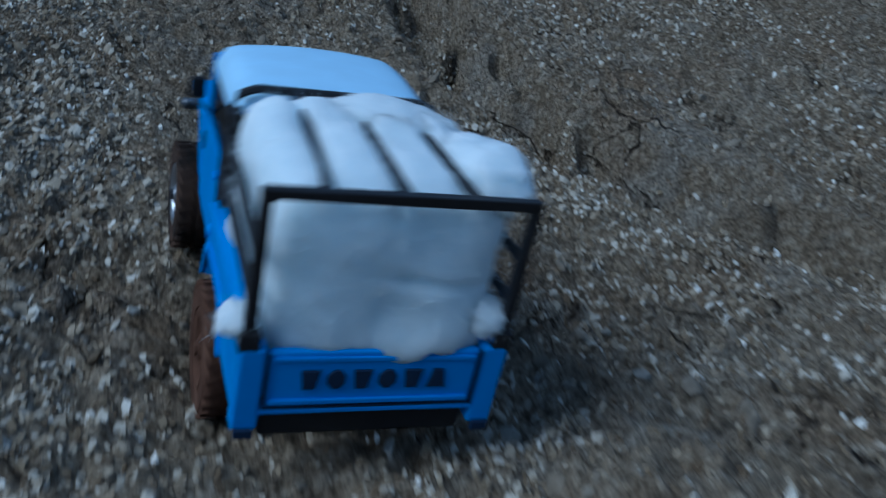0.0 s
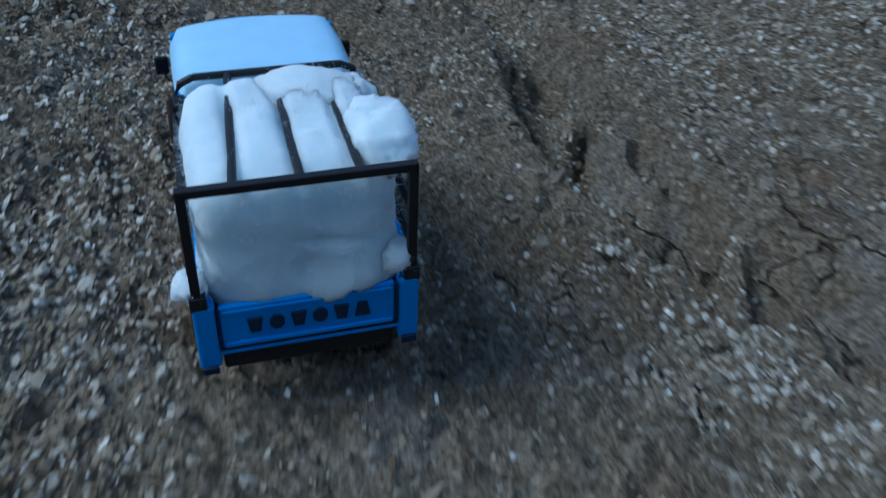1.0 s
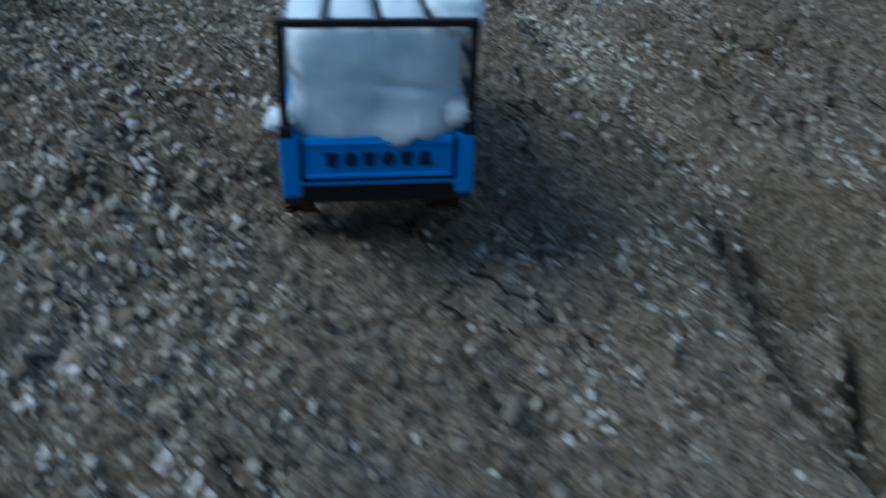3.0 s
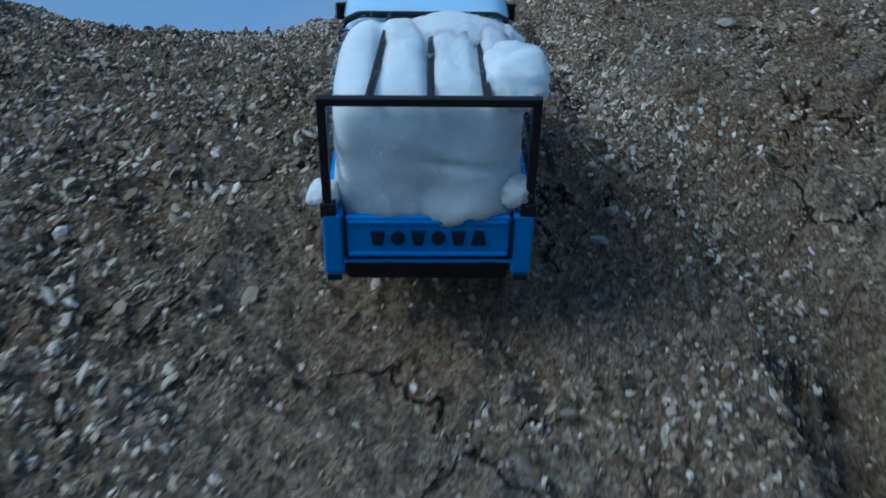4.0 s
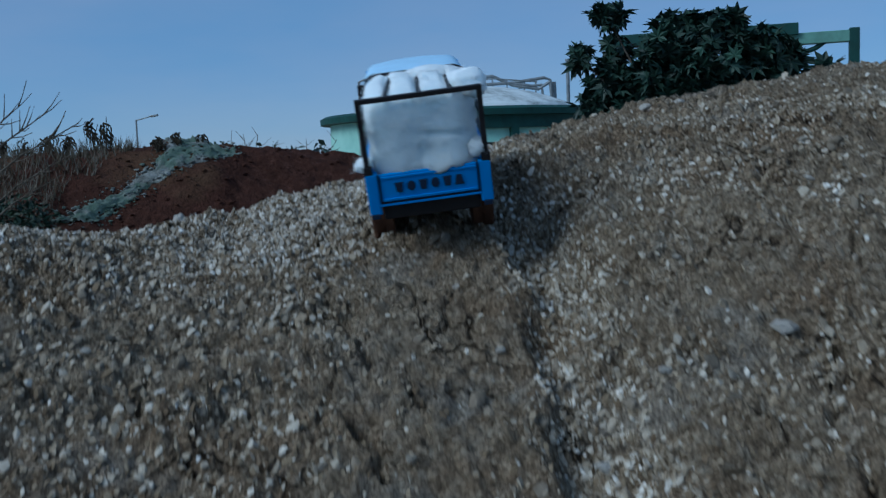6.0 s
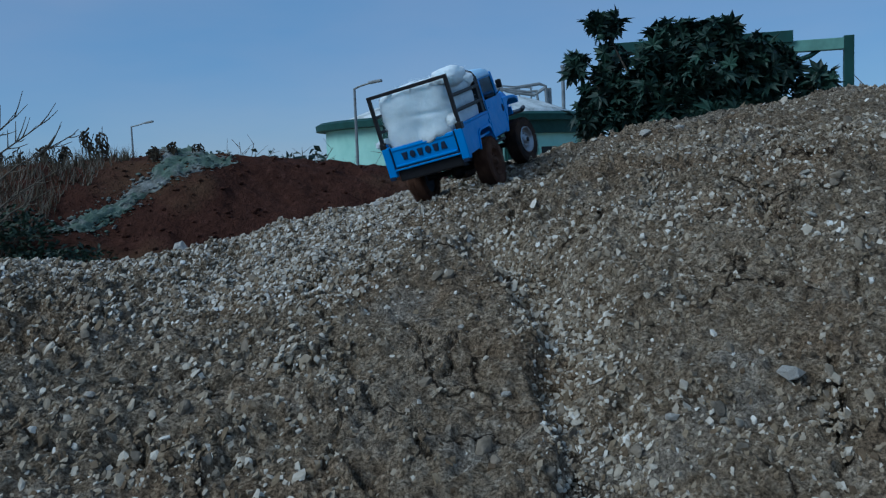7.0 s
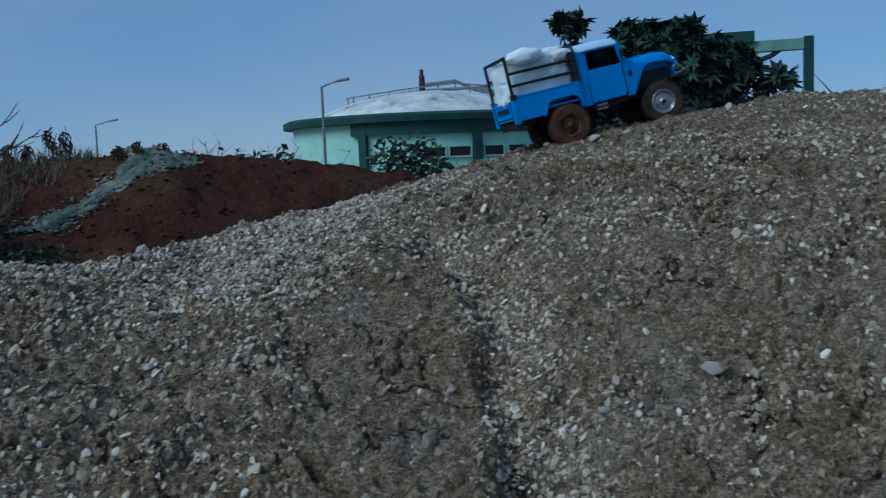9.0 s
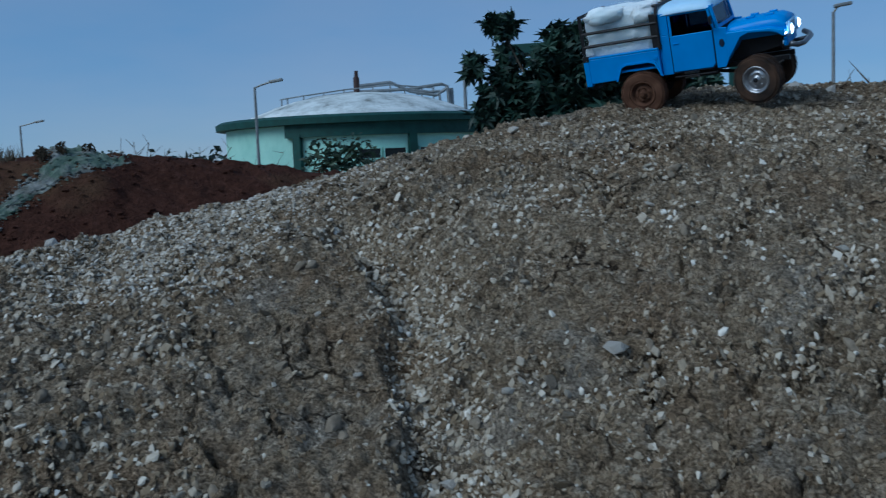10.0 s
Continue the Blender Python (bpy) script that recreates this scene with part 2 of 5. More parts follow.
def ground_z(x, y):
    x, y = np.atleast_1d(x).astype(float), np.atleast_1d(y).astype(float)
    z = mound(x, y)
    near = np.exp(-(np.maximum(0, np.hypot((x + 0.25) * 1.15, y - 1.6) - 1.5) / 0.55) ** 2)
    d = rut(x, y)
    wob = np.array([noise.noise(Vector((a * 14, b * 14, 3.0))) for a, b in zip(x, y)])
    low = np.clip((1.58 - y) / 0.25, 0, 1)
    wall = 1 / (1 + np.exp(-np.clip((d + 0.030 + 0.012 * wob) / 0.0035, -40, 40)))
    bank = 1 / (1 + np.exp(np.clip((d - 0.036 - 0.018 * wob) / (0.013 - 0.008 * low), -40, 40)))
    z = z - (0.040 + 0.032 * low) * wall * bank * near * (0.85 + 0.6 * wob)
    # pits washed into the lower bank
    pit = np.array([noise.noise(Vector((a * 17, b * 17, 8.0))) for a, b in zip(x, y)])
    z = z - 0.085 * low * np.clip((pit + 0.04) * 6, 0, 1) * np.exp(-((d - 0.036) / 0.024) ** 4) * near
    z = z - 0.05 * low * np.exp(-((d + 0.012 + 0.03 * wob) / 0.008) ** 2) * near
    z = z + 0.014 * low * np.exp(-((d - 0.095) / 0.04) ** 2) * near
    z = z + near * np.array([rough_at(a, b) for a, b in zip(x, y)])
    far = 1 - near
    return z + far * 0.05 * np.array([noise.noise(Vector((a * 0.25, b * 0.25, 5))) for a, b in zip(x, y)])


def graded(lo, hi, step, out):
    mid = np.arange(lo, hi, step)
    grow, s, r = [], step, 0.0
    while r < out:
        s *= 1.16
        r += s
        grow.append(r)
    grow = np.array(grow)
    return np.concatenate([(lo - grow)[::-1], mid, hi + grow])


# drying cracks: where the long ones start and which way they run, in degrees
LONG_CRACKS = [(-0.385, 1.60, 100), (-0.30, 1.60, -60), (-0.06, 1.60, 60), (0.0, 1.72, 20), (-0.14, 1.76, 165), (-0.07, 1.70, 70), (0.03, 1.95, 80), (-0.05, 2.0, 160), (0.08, 1.62, 40), (-0.42, 1.72, 75), (-0.62, 1.62, 30), (-0.02, 1.45, 75), (0.06, 1.56, 110), (0.11, 1.80, 95), (-0.12, 2.08, 10)]


def crack_lines():
    """Crooked runs of short steps: (x, y, next x, next y, half width)."""
    rnd = random.Random(15)
    starts = [(x, y, math.radians(a), rnd.randint(9, 14), 0.0017) for x, y, a in LONG_CRACKS]
    while len(starts) < 210:
        x, y = rnd.uniform(-0.85, 0.45), rnd.uniform(1.15, 2.55)
        if noise.noise(Vector((x * 2.6, y * 2.6, 12))) > -0.05 and abs(float(near_line(x, y, RUT))) > 0.07:
            starts.append((x, y, rnd.gauss(0, 0.8) + rnd.choice((0, math.pi)), rnd.randint(3, 8), rnd.uniform(0.0007, 0.0012)))
    out = []
    while starts:
        x, y, a, n, w = starts.pop()
        run = a
        for k in range(n):
            run += rnd.gauss(0, 0.55) + 0.35 * (a - run)
            st = rnd.uniform(0.007, 0.015)
            nx, ny = x + st * math.cos(run), y + st * math.sin(run)
            out.append((x, y, nx, ny, w * (1 - 0.6 * abs(2 * k / n - 0.9))))
            x, y = nx, ny
            if w > 0.001 and rnd.random() < 0.16:
                starts.append((x, y, run + rnd.choice((-1.2, 1.2)), rnd.randint(2, 5), w * 0.7))
    return out


def cut_cracks(gx, gy, Z):
    deep = np.zeros_like(Z)
    for ax, ay, bx, by, w in crack_lines():
        i0, i1 = np.searchsorted(gx, (min(ax, bx) - 0.01, max(ax, bx) + 0.01))
        j0, j1 = np.searchsorted(gy, (min(ay, by) - 0.01, max(ay, by) + 0.01))
        X, Y = np.meshgrid(gx[i0:i1], gy[j0:j1])
        dx, dy = bx - ax, by - ay
        t = np.clip(((X - ax) * dx + (Y - ay) * dy) / (dx * dx + dy * dy), 0, 1)
        d = np.hypot(X - ax - t * dx, Y - ay - t * dy)
        cut = (0.013 + 4.0 * w) * np.exp(-(d / (w + 0.0011)) ** 4)
        deep[j0:j1, i0:i1] = np.maximum(deep[j0:j1, i0:i1], cut)
    return Z - deep


def build_ground():
    gx, gy = graded(-1.1, 0.62, 0.0028, 900), graded(1.35, 2.45, 0.0026, 900)
    # the lower face stays close-meshed as well
    gy = np.concatenate([gy[gy < 0.27], np.arange(0.27, 1.35, 0.0040), gy[(gy >= 1.35) & (gy < 2.45)], np.arange(2.45, 2.95, 0.0050), gy[gy >= 2.95]])
    X, Y = np.meshgrid(gx, gy)
    Z = ground_z(X.ravel(), Y.ravel())
    Z = cut_cracks(gx, gy, Z.reshape(X.shape)).ravel()
    n, m = len(gx), len(gy)
    i = (np.arange(m - 1)[:, None] * n + np.arange(n - 1)[None]).ravel()
    faces = np.stack([i, i + 1, i + n + 1, i + n], 1)
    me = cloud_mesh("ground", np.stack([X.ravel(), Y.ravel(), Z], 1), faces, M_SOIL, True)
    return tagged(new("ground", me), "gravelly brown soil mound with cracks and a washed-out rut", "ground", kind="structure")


ground = build_ground()


def rock_form(seed, sub, squash=0.5):
    bm = bmesh.new()
    bmesh.ops.create_icosphere(bm, subdivisions=sub, radius=1)
    rnd = random.Random(seed)
    off = Vector((rnd.random() * 50, rnd.random() * 50, rnd.random() * 50))
    cuts = [(Vector((rnd.gauss(0, 1), rnd.gauss(0, 1), rnd.gauss(0, 1))).normalized(), rnd.uniform(0.4, 0.72)) for _ in range(10)]
    for v in bm.verts:
        p = v.co * (1 + 0.3 * noise.noise(v.co * 1.3 + off))
        for d, h in cuts:
            e = p.dot(d) - h
            if e > 0:
                p = p - d * e * 0.85
        v.co = Vector((p.x, p.y * 0.85, p.z * squash))
    vs = np.array([v.co[:] for v in bm.verts])
    fs = np.array([[v.index for v in f.verts] for f in bm.faces])
    bm.free()
    return vs, fs


def scatter(name, count, seed, size, area, forms, label, keep=None, sink=0.25):
    """Many loose pebbles in one mesh."""
    rng = np.random.default_rng(seed)
    x, y = rng.uniform(area[0], area[1], count), rng.uniform(area[2], area[3], count)
    if keep is not None:
        k = rng.random(count) < keep(x, y)
        x, y = x[k], y[k]
    z = ground_z(x, y)
    s = size(rng, len(x))
    V, F, base = [], [], 0
    which = rng.integers(0, len(forms), len(x))
    for f, (vs, fs) in enumerate(forms):
        idx = np.where(which == f)[0]
        a, tx, ty = rng.uniform(0, 2 * np.pi, len(idx)), rng.normal(0, 0.4, len(idx)), rng.normal(0, 0.4, len(idx))
        ca, sa = np.cos(a), np.sin(a)
        st = s[idx][:, None, None] * vs[None] * rng.uniform(0.75, 1.3, (len(idx), 1, 3))
        px = ca[:, None] * st[:, :, 0] - sa[:, None] * st[:, :, 1]
        py = sa[:, None] * st[:, :, 0] + ca[:, None] * st[:, :, 1]
        pz = st[:, :, 2] + tx[:, None] * px + (ty[:, None] + 0.45) * py
        V.append(np.stack([px + x[idx][:, None], py + y[idx][:, None], pz + (z[idx] + s[idx] * sink)[:, None]], 2).reshape(-1, 3))
        F.append((fs[None] + (base + np.arange(len(idx)) * len(vs))[:, None, None]).reshape(-1, 3))
        base += len(idx) * len(vs)
    me = cloud_mesh(name, np.concatenate(V), np.concatenate(F), M_PEBBLE)
    return tagged(new(name, me), label, "gravel", kind="stuff")


PEBBLE_FORMS = [rock_form(s, 1) for s in range(6)]


def patchy(x, y):
    """How thickly the gravel lies: in drifts, thin on the track and on bare crust."""
    f = np.array([noise.noise(Vector((a * 4.5, b * 3.2, 9))) + 0.7 * noise.noise(Vector((a * 13, b * 10, 4))) + 0.5 * noise.noise(Vector((a * 34, b * 30, 2))) for a, b in zip(x, y)])
    g = np.exp(-((rut(x, y) - 0.006) / 0.045) ** 4) * np.clip((y - 1.35) / 0.15, 0, 1)
    path = np.exp(-(np.maximum(0, np.abs(track(x, y)) - 0.04) / 0.035) ** 2)
    high = np.clip((mound(x, y) - 0.98) / 0.2, 0, 1)
    high = high + 1.6 * np.clip((-0.30 - x) / 0.25, 0, 1) * np.clip((y - 1.72) / 0.25, 0, 1)
    bare = np.exp(-((rut(x, y) - 0.060) / 0.032) ** 2) * np.clip((1.6 - y) / 0.2, 0, 1)
    left = np.clip((-0.15 - x) / 0.3, 0, 1) * np.clip((1.9 - y) / 0.5, 0, 1)
    return np.clip((0.24 + 0.45 * high + 0.15 * left * np.clip((1.5 - y) / 0.2, 0, 1) + 0.75 * f) * (1 - 0.85 * path) * (1 - 0.85 * bare) + 0.8 * g, 0.05, 1)


def chip_form(seed):
    """A flat angular chip of eight corners."""
    rnd = random.Random(seed)
    vs = np.array([(x * rnd.uniform(0.55, 1.1), y * rnd.uniform(0.5, 1.0), z * rnd.uniform(0.3, 0.65)) for x in (-1, 1) for y in (-1, 1) for z in (-1, 1)])
    q = [(0, 1, 3, 2), (4, 6, 7, 5), (0, 4, 5, 1), (2, 3, 7, 6), (1, 5, 7, 3)]
    return vs, np.array([t for a, b, c, d in q for t in ((a, b, c), (a, c, d))])


def in_reach(x, y):
    """The stretch of the mound's face that is worth strewing."""
    return (x > -0.15 - 0.52 * y) & (x < 0.25 + 0.27 * y)


def strewn(x, y):
    ok = in_reach(x, y)
    out = np.zeros(len(x))
    out[ok] = patchy(x[ok], y[ok])
    return out


scatter("gravel", 230000, 11, lambda g, n: 0.0009 + 0.0019 * g.random(n) ** 2.2, (-1.35, 0.85, 0.3, 2.45), [chip_form(s) for s in range(20, 28)], "fine pale grit strewn over the soil", strewn, 0.0)
scatter("gravel", 60000, 12, lambda g, n: 0.0020 + 0.0036 * g.random(n) ** 2.6, (-1.45, 0.95, 0.3, 2.95), PEBBLE_FORMS, "loose grey and tan pebbles strewn over the soil", strewn, -0.06)
def left_bank(x, y):
    return in_reach(x, y) * np.clip((-0.05 - track(x, y) * 1.0 - 0.02) / 0.06, 0, 1) * np.clip((1.9 - y) / 0.5, 0, 1)


scatter("gravel", 11000, 16, lambda g, n: 0.0024 + 0.0055 * g.random(n) ** 2.6, (-0.95, 0.1, 0.35, 1.9), PEBBLE_FORMS, "coarser grey gravel beside the packed track", left_bank, 0.05)


def in_rut(x, y):
    return np.exp(-((rut(x, y) - 0.006) / 0.036) ** 4) * np.clip((y - 1.35) / 0.2, 0.3, 1)


scatter("gravel", 90000, 15, lambda g, n: 0.0014 + 0.0040 * g.random(n) ** 2.6, (-0.5, 0.5, 0.65, 2.15), PEBBLE_FORMS, "pale washed gravel lying in the rut", in_rut, 0.1)
scatter("gravel", 2600, 18, lambda g, n: 0.0034 + 0.0048 * g.random(n) ** 2.8, (-1.3, 0.75, 0.35, 2.8), PEBBLE_FORMS, "larger pale stones lying among the gravel", strewn, 0.1)
def shoulder(x, y):
    """The pale gravel drift on the mound's left shoulder."""
    f = np.array([noise.noise(Vector((a * 9, b * 7, 21))) for a, b in zip(x, y)])
    return in_reach(x, y) * np.clip((-0.42 - x) / 0.2, 0, 1) * np.clip((y - 1.80) / 0.25, 0, 1) * np.clip(0.7 + f, 0.2, 1)


drift = scatter("gravel", 60000, 19, lambda g, n: 0.0016 + 0.0030 * g.random(n) ** 2.4, (-1.35, -0.4, 1.75, 2.5), PEBBLE_FORMS, "pale grey gravel drifted over the mound's shoulder", shoulder, 0.0)
M_DRIFT = stone_material("pale_grey_gravel", True)
for _e, _c in zip([n for n in M_DRIFT.node_tree.nodes if n.type == "VALTORGB"][0].color_ramp.elements, ((0.20, 0.175, 0.14), (0.33, 0.30, 0.25), (0.45, 0.42, 0.365), (0.54, 0.515, 0.46), (0.62, 0.60, 0.55), (0.76, 0.75, 0.71))):
    _e.color = (*_c, 1)
drift.data.materials[0] = M_DRIFT


def crumbly(x, y):
    return in_reach(x, y) * (1 - 0.6 * np.exp(-(np.maximum(0, np.abs(track(x, y)) - 0.04) / 0.035) ** 2))


crumbs = scatter("soil_crumbs", 60000, 17, lambda g, n: 0.0009 + 0.0017 * g.random(n) ** 2.6, (-1.2, 0.75, 0.35, 2.45), [chip_form(s) for s in range(60, 66)], "brown crumbs of dry soil lying on the mound", crumbly, -0.05)
M_CRUMB = stone_material("soil_crumbs", True)
_ramp = [n for n in M_CRUMB.node_tree.nodes if n.type == "VALTORGB"][0].color_ramp
for _e, _c in zip(_ramp.elements, ((0.080, 0.055, 0.031), (0.135, 0.098, 0.060), (0.21, 0.165, 0.108), (0.28, 0.228, 0.158), (0.34, 0.29, 0.215), (0.40, 0.35, 0.28))):
    _e.color = (*_c, 1)
crumbs.data.materials[0] = M_CRUMB
M_CLOD = simple("soil_clods", (0.19, 0.16, 0.12), 0.95, 0, 0.1, 90, 0.45, 0.003)
clods = scatter("clods", 2600, 14, lambda g, n: 0.003 + 0.006 * g.random(n) ** 3, (-1.3, 0.8, 0.35, 2.9), [rock_form(s, 2, 0.7) for s in range(40, 44)], "brown clods of dry soil lying on the mound", in_reach, sink=0.0)
clods.data.materials[0] = M_CLOD

# ---- the toy truck ----
M_BLUE = Mat("blue_plastic", 0.42, 0, 0.45)
M_BLUE.color(M_BLUE.mix(0.5, (0.014, 0.235, 0.68), M_BLUE.ramp(M_BLUE.noise(30), (0.3, (0.011, 0.20, 0.60)), (0.7, (0.020, 0.275, 0.75)))))
M_BLUE.roughness(M_BLUE.ramp(M_BLUE.noise(70), (0.3, (0.35,) * 3), (0.7, (0.55,) * 3)))
M_BLUE = M_BLUE.m
M_WHITE = simple("white_plastic", (0.46, 0.70, 0.92), 0.45, 0, 0.4, 60, 0.05)
M_BLACK = simple("black_plastic", (0.012, 0.012, 0.014), 0.5, 0, 0.35, 80, 0.3)
M_SEAM = simple("dark_seam", (0.008, 0.02, 0.05), 0.7)
M_CHROME = simple("worn_silver", (0.36, 0.37, 0.39), 0.35, 0.8, 0.5, 120, 0.2)
M_GREY = simple("dark_grey_metal", (0.10, 0.11, 0.125), 0.35, 0.6, 0.5, 90, 0.3)
M_RUBBER = Mat("dusty_rubber", 0.9, 0, 0.15)
M_RUBBER.color(M_RUBBER.ramp(M_RUBBER.noise(45), (0.35, (0.016, 0.014, 0.013)), (0.65, (0.075, 0.045, 0.03))))
M_RUBBER = M_RUBBER.m
M_MUD = Mat("brown_mud", 0.95, 0, 0.1)
M_MUD.color(M_MUD.ramp(M_MUD.noise(60), (0.3, (0.05, 0.026, 0.017)), (0.55, (0.10, 0.052, 0.033)), (0.75, (0.16, 0.09, 0.06)))).bump(M_MUD.noise(140), 0.002)
M_MUD = M_MUD.m
M_GLASS = Mat("clear_plastic", 0.06, 0, 0.5)
M_GLASS.b.inputs["Transmission Weight"].default_value = 1.0
M_GLASS.b.inputs["IOR"].default_value = 1.05
M_GLASS.b.inputs["Base Color"].default_value = (0.8, 0.86, 0.9, 1)
M_GLASS = M_GLASS.m
M_LIGHT = Mat("lit_headlight", 0.3)
M_LIGHT.b.inputs["Base Color"].default_value = (0.9, 0.93, 1, 1)
M_LIGHT.b.inputs["Emission Color"].default_value = (0.86, 0.93, 1, 1)
M_LIGHT.b.inputs["Emission Strength"].default_value = 5.0
M_LIGHT = M_LIGHT.m
M_COTTON = Mat("cotton_wool", 1.0, 0, 0.0)
M_COTTON.color(M_COTTON.ramp(M_COTTON.noise(55), (0.3, (0.64, 0.75, 0.81)), (0.7, (0.73, 0.83, 0.88))))
M_COTTON.b.inputs["Subsurface Weight"].default_value = 1.0
M_COTTON.b.inputs["Subsurface Radius"].default_value = (1, 1, 1)
M_COTTON.b.inputs["Subsurface Scale"].default_value = 0.022
M_COTTON.bump(M_COTTON.noise(330, 8, 0.75), 0.003, 0.45)
M_COTTON = M_COTTON.m

M_FIBRE = simple("cotton_fibre", (0.72, 0.80, 0.84), 1.0, 0, 0.0, 60, 0.03)
# side panes: the cab's inner shade put into a dark pane colour
M_DIM_PANE = Mat("shade_dark_plastic", 0.08, 0, 0.5)
M_DIM_PANE.b.inputs["Transmission Weight"].default_value = 1.0
M_DIM_PANE.b.inputs["IOR"].default_value = 1.05
M_DIM_PANE.b.inputs["Base Color"].default_value = (0.10, 0.12, 0.14, 1)
M_DIM_PANE = M_DIM_PANE.m

L = 0.18            # wheelbase
HALF = 0.0603       # half the bed's width
AXLE, WHEEL_R = 0.0283, 0.0355
TRACK = 0.0530
TRUCK_ROWS = [
    (0.0, -0.0755, 0.5076, 0.2918, 22.8, 5.0, 21.2),
    (0.2, -0.0934, 0.5681, 0.3120, 24.9, -6.7, 17.6),
    (0.5, -0.1337, 0.6832, 0.3538, 25.5, -0.6, 19.7),
    (0.7, -0.1534, 0.7607, 0.3757, 27.0, -8.6, 16.7),
    (1.0, -0.1826, 0.8281, 0.4133, 31.4, -5.5, 22.3),
    (1.2, -0.1959, 0.8792, 0.4427, 31.4, -3.2, 22.3),
    (1.5, -0.2189, 0.9509, 0.4821, 32.9, 2.0, 20.6),
    (1.7, -0.2252, 1.0002, 0.5000, 30.7, 1.8, 22.7),
    (2.0, -0.2564, 1.0530, 0.5278, 32.3, -6.3, 22.0),
    (2.2, -0.2702, 1.0740, 0.5495, 30.9, -7.0, 21.9),
    (2.5, -0.3008, 1.1433, 0.5832, 35.8, -2.2, 24.5),
    (2.7, -0.3191, 1.1943, 0.6075, 35.0, -6.3, 23.2),
    (3.0, -0.3346, 1.2553, 0.6590, 26.5, 0.1, 18.8),
    (3.2, -0.3410, 1.2742, 0.6624, 27.6, -5.8, 23.8),
    (4.3, -0.3109, 1.4685, 0.7397, 32.4, 3.6, 14.6),
    (4.5, -0.3120, 1.5346, 0.7709, 32.7, -3.9, 12.8),
    (4.7, -0.3034, 1.5546, 0.7832, 29.0, 2.1, 22.6),
    (5.0, -0.3432, 1.6259, 0.8267, 26.4, -2.3, 20.4),
    (5.2, -0.3636, 1.6774, 0.8500, 21.3, -5.6, 23.6),
    (5.5, -0.3848, 1.7708, 0.8896, 23.3, -4.0, 11.4),
    (5.8, -0.4300, 1.8904, 0.9356, 17.7, -6.0, 15.4),
    (6.0, -0.4482, 1.9854, 0.9618, 17.2, -5.6, 19.2),
    (6.2, -0.4559, 2.0520, 0.9798, 17.5, -10.8, 11.6),
    (7.3, -0.5316, 2.3814, 1.0291, 7.8, -12.1, -5.1),
    (7.5, -0.5336, 2.3878, 1.0282, 7.3, -11.6, -5.3),
    (8.0, -0.5328, 2.4331, 1.0310, 10.8, -10.9, -13.1),
    (8.5, -0.4776, 2.5787, 1.0638, 11.2, -4.2, -39.8),
    (9.0, -0.3429, 2.6538, 1.0949, 11.8, -2.0, -61.4),
    (9.5, -0.2066, 2.5901, 1.1234, 6.2, 7.4, -68.1),
    (9.8, -0.0778, 2.6616, 1.1458, 0.9, 14.5, -109.8),
    (10.0, -0.0373, 2.6097, 1.1366, 2.9, 15.1, -109.2),
]


def build_wheel(muddy):
    """A wheel about its own centre, its axle along x; the hub faces +x."""
    wheel = thing("wheel", "", "")
    w, r = 0.0115, WHEEL_R
    bm = lathe(bmesh.new(), [(r * 0.62, -w), (r * 0.9, -w), (r * 0.975, -w * 0.8), (r * 0.985, -w * 0.3), (r * 0.985, w * 0.3), (r * 0.975, w * 0.8), (r * 0.9, w), (r * 0.62, w), (r * 0.58, w * 0.6), (r * 0.58, -w * 0.6), (r * 0.62, -w)], 36, "x")
    for i in range(26):
        for s in (-1, 1):
            a = 2 * math.pi * (i + 0.25 * s) / 26
            m = Matrix.Rotation(a, 4, "X") @ Matrix.Translation((s * w * 0.55, 0, r * 0.985)) @ Matrix.Rotation(s * 0.35, 4, "Z")
            bmesh.ops.create_cube(bm, size=1, matrix=m @ Matrix.Diagonal((w * 0.85, r * 0.13, r * 0.075, 1)))
    part("tyre", bm, M_MUD if muddy else M_RUBBER, wheel, "mud-caked black rubber tyre" if muddy else "dusty black rubber tyre")
    rim = lathe(bmesh.new(), [(r * 0.60, w * 0.55), (r * 0.60, w * 0.95), (r * 0.55, w * 1.0), (r * 0.50, w * 0.85), (r * 0.47, w * 0.45), (r * 0.40, w * 0.40), (r * 0.33, w * 0.62), (r * 0.24, w * 0.66), (r * 0.17, w * 0.55), (r * 0.16, w * 0.95), (r * 0.08, w * 1.02), (0, w * 1.02)], 32, "x")
    for i in range(6):
        a = 2 * math.pi * i / 6
        bmesh.ops.create_cone(rim, cap_ends=True, segments=6, radius1=r * 0.045, radius2=r * 0.04, depth=w * 0.25,
                              matrix=Matrix.Translation((w * 0.70, r * 0.29 * math.cos(a), r * 0.29 * math.sin(a))) @ Matrix.Rotation(math.pi / 2, 4, "Y"))
    rim = part("rim", rim, M_MUD if muddy else M_CHROME, wheel, "brown muddy steel rim" if muddy else "silver steel rim", True)
    cap = lathe(bmesh.new(), [(r * 0.11, w * 0.95), (r * 0.10, w * 1.12), (0, w * 1.14)], 14, "x")
    part("hub_cap", cap, M_MUD if muddy else M_BLACK, rim)
    back = lathe(bmesh.new(), [(r * 0.6, -w * 0.7), (r * 0.3, -w * 0.4), (0, -w * 0.4)], 24, "x")
    part("brake_drum", back, M_BLACK, wheel)
    return wheel


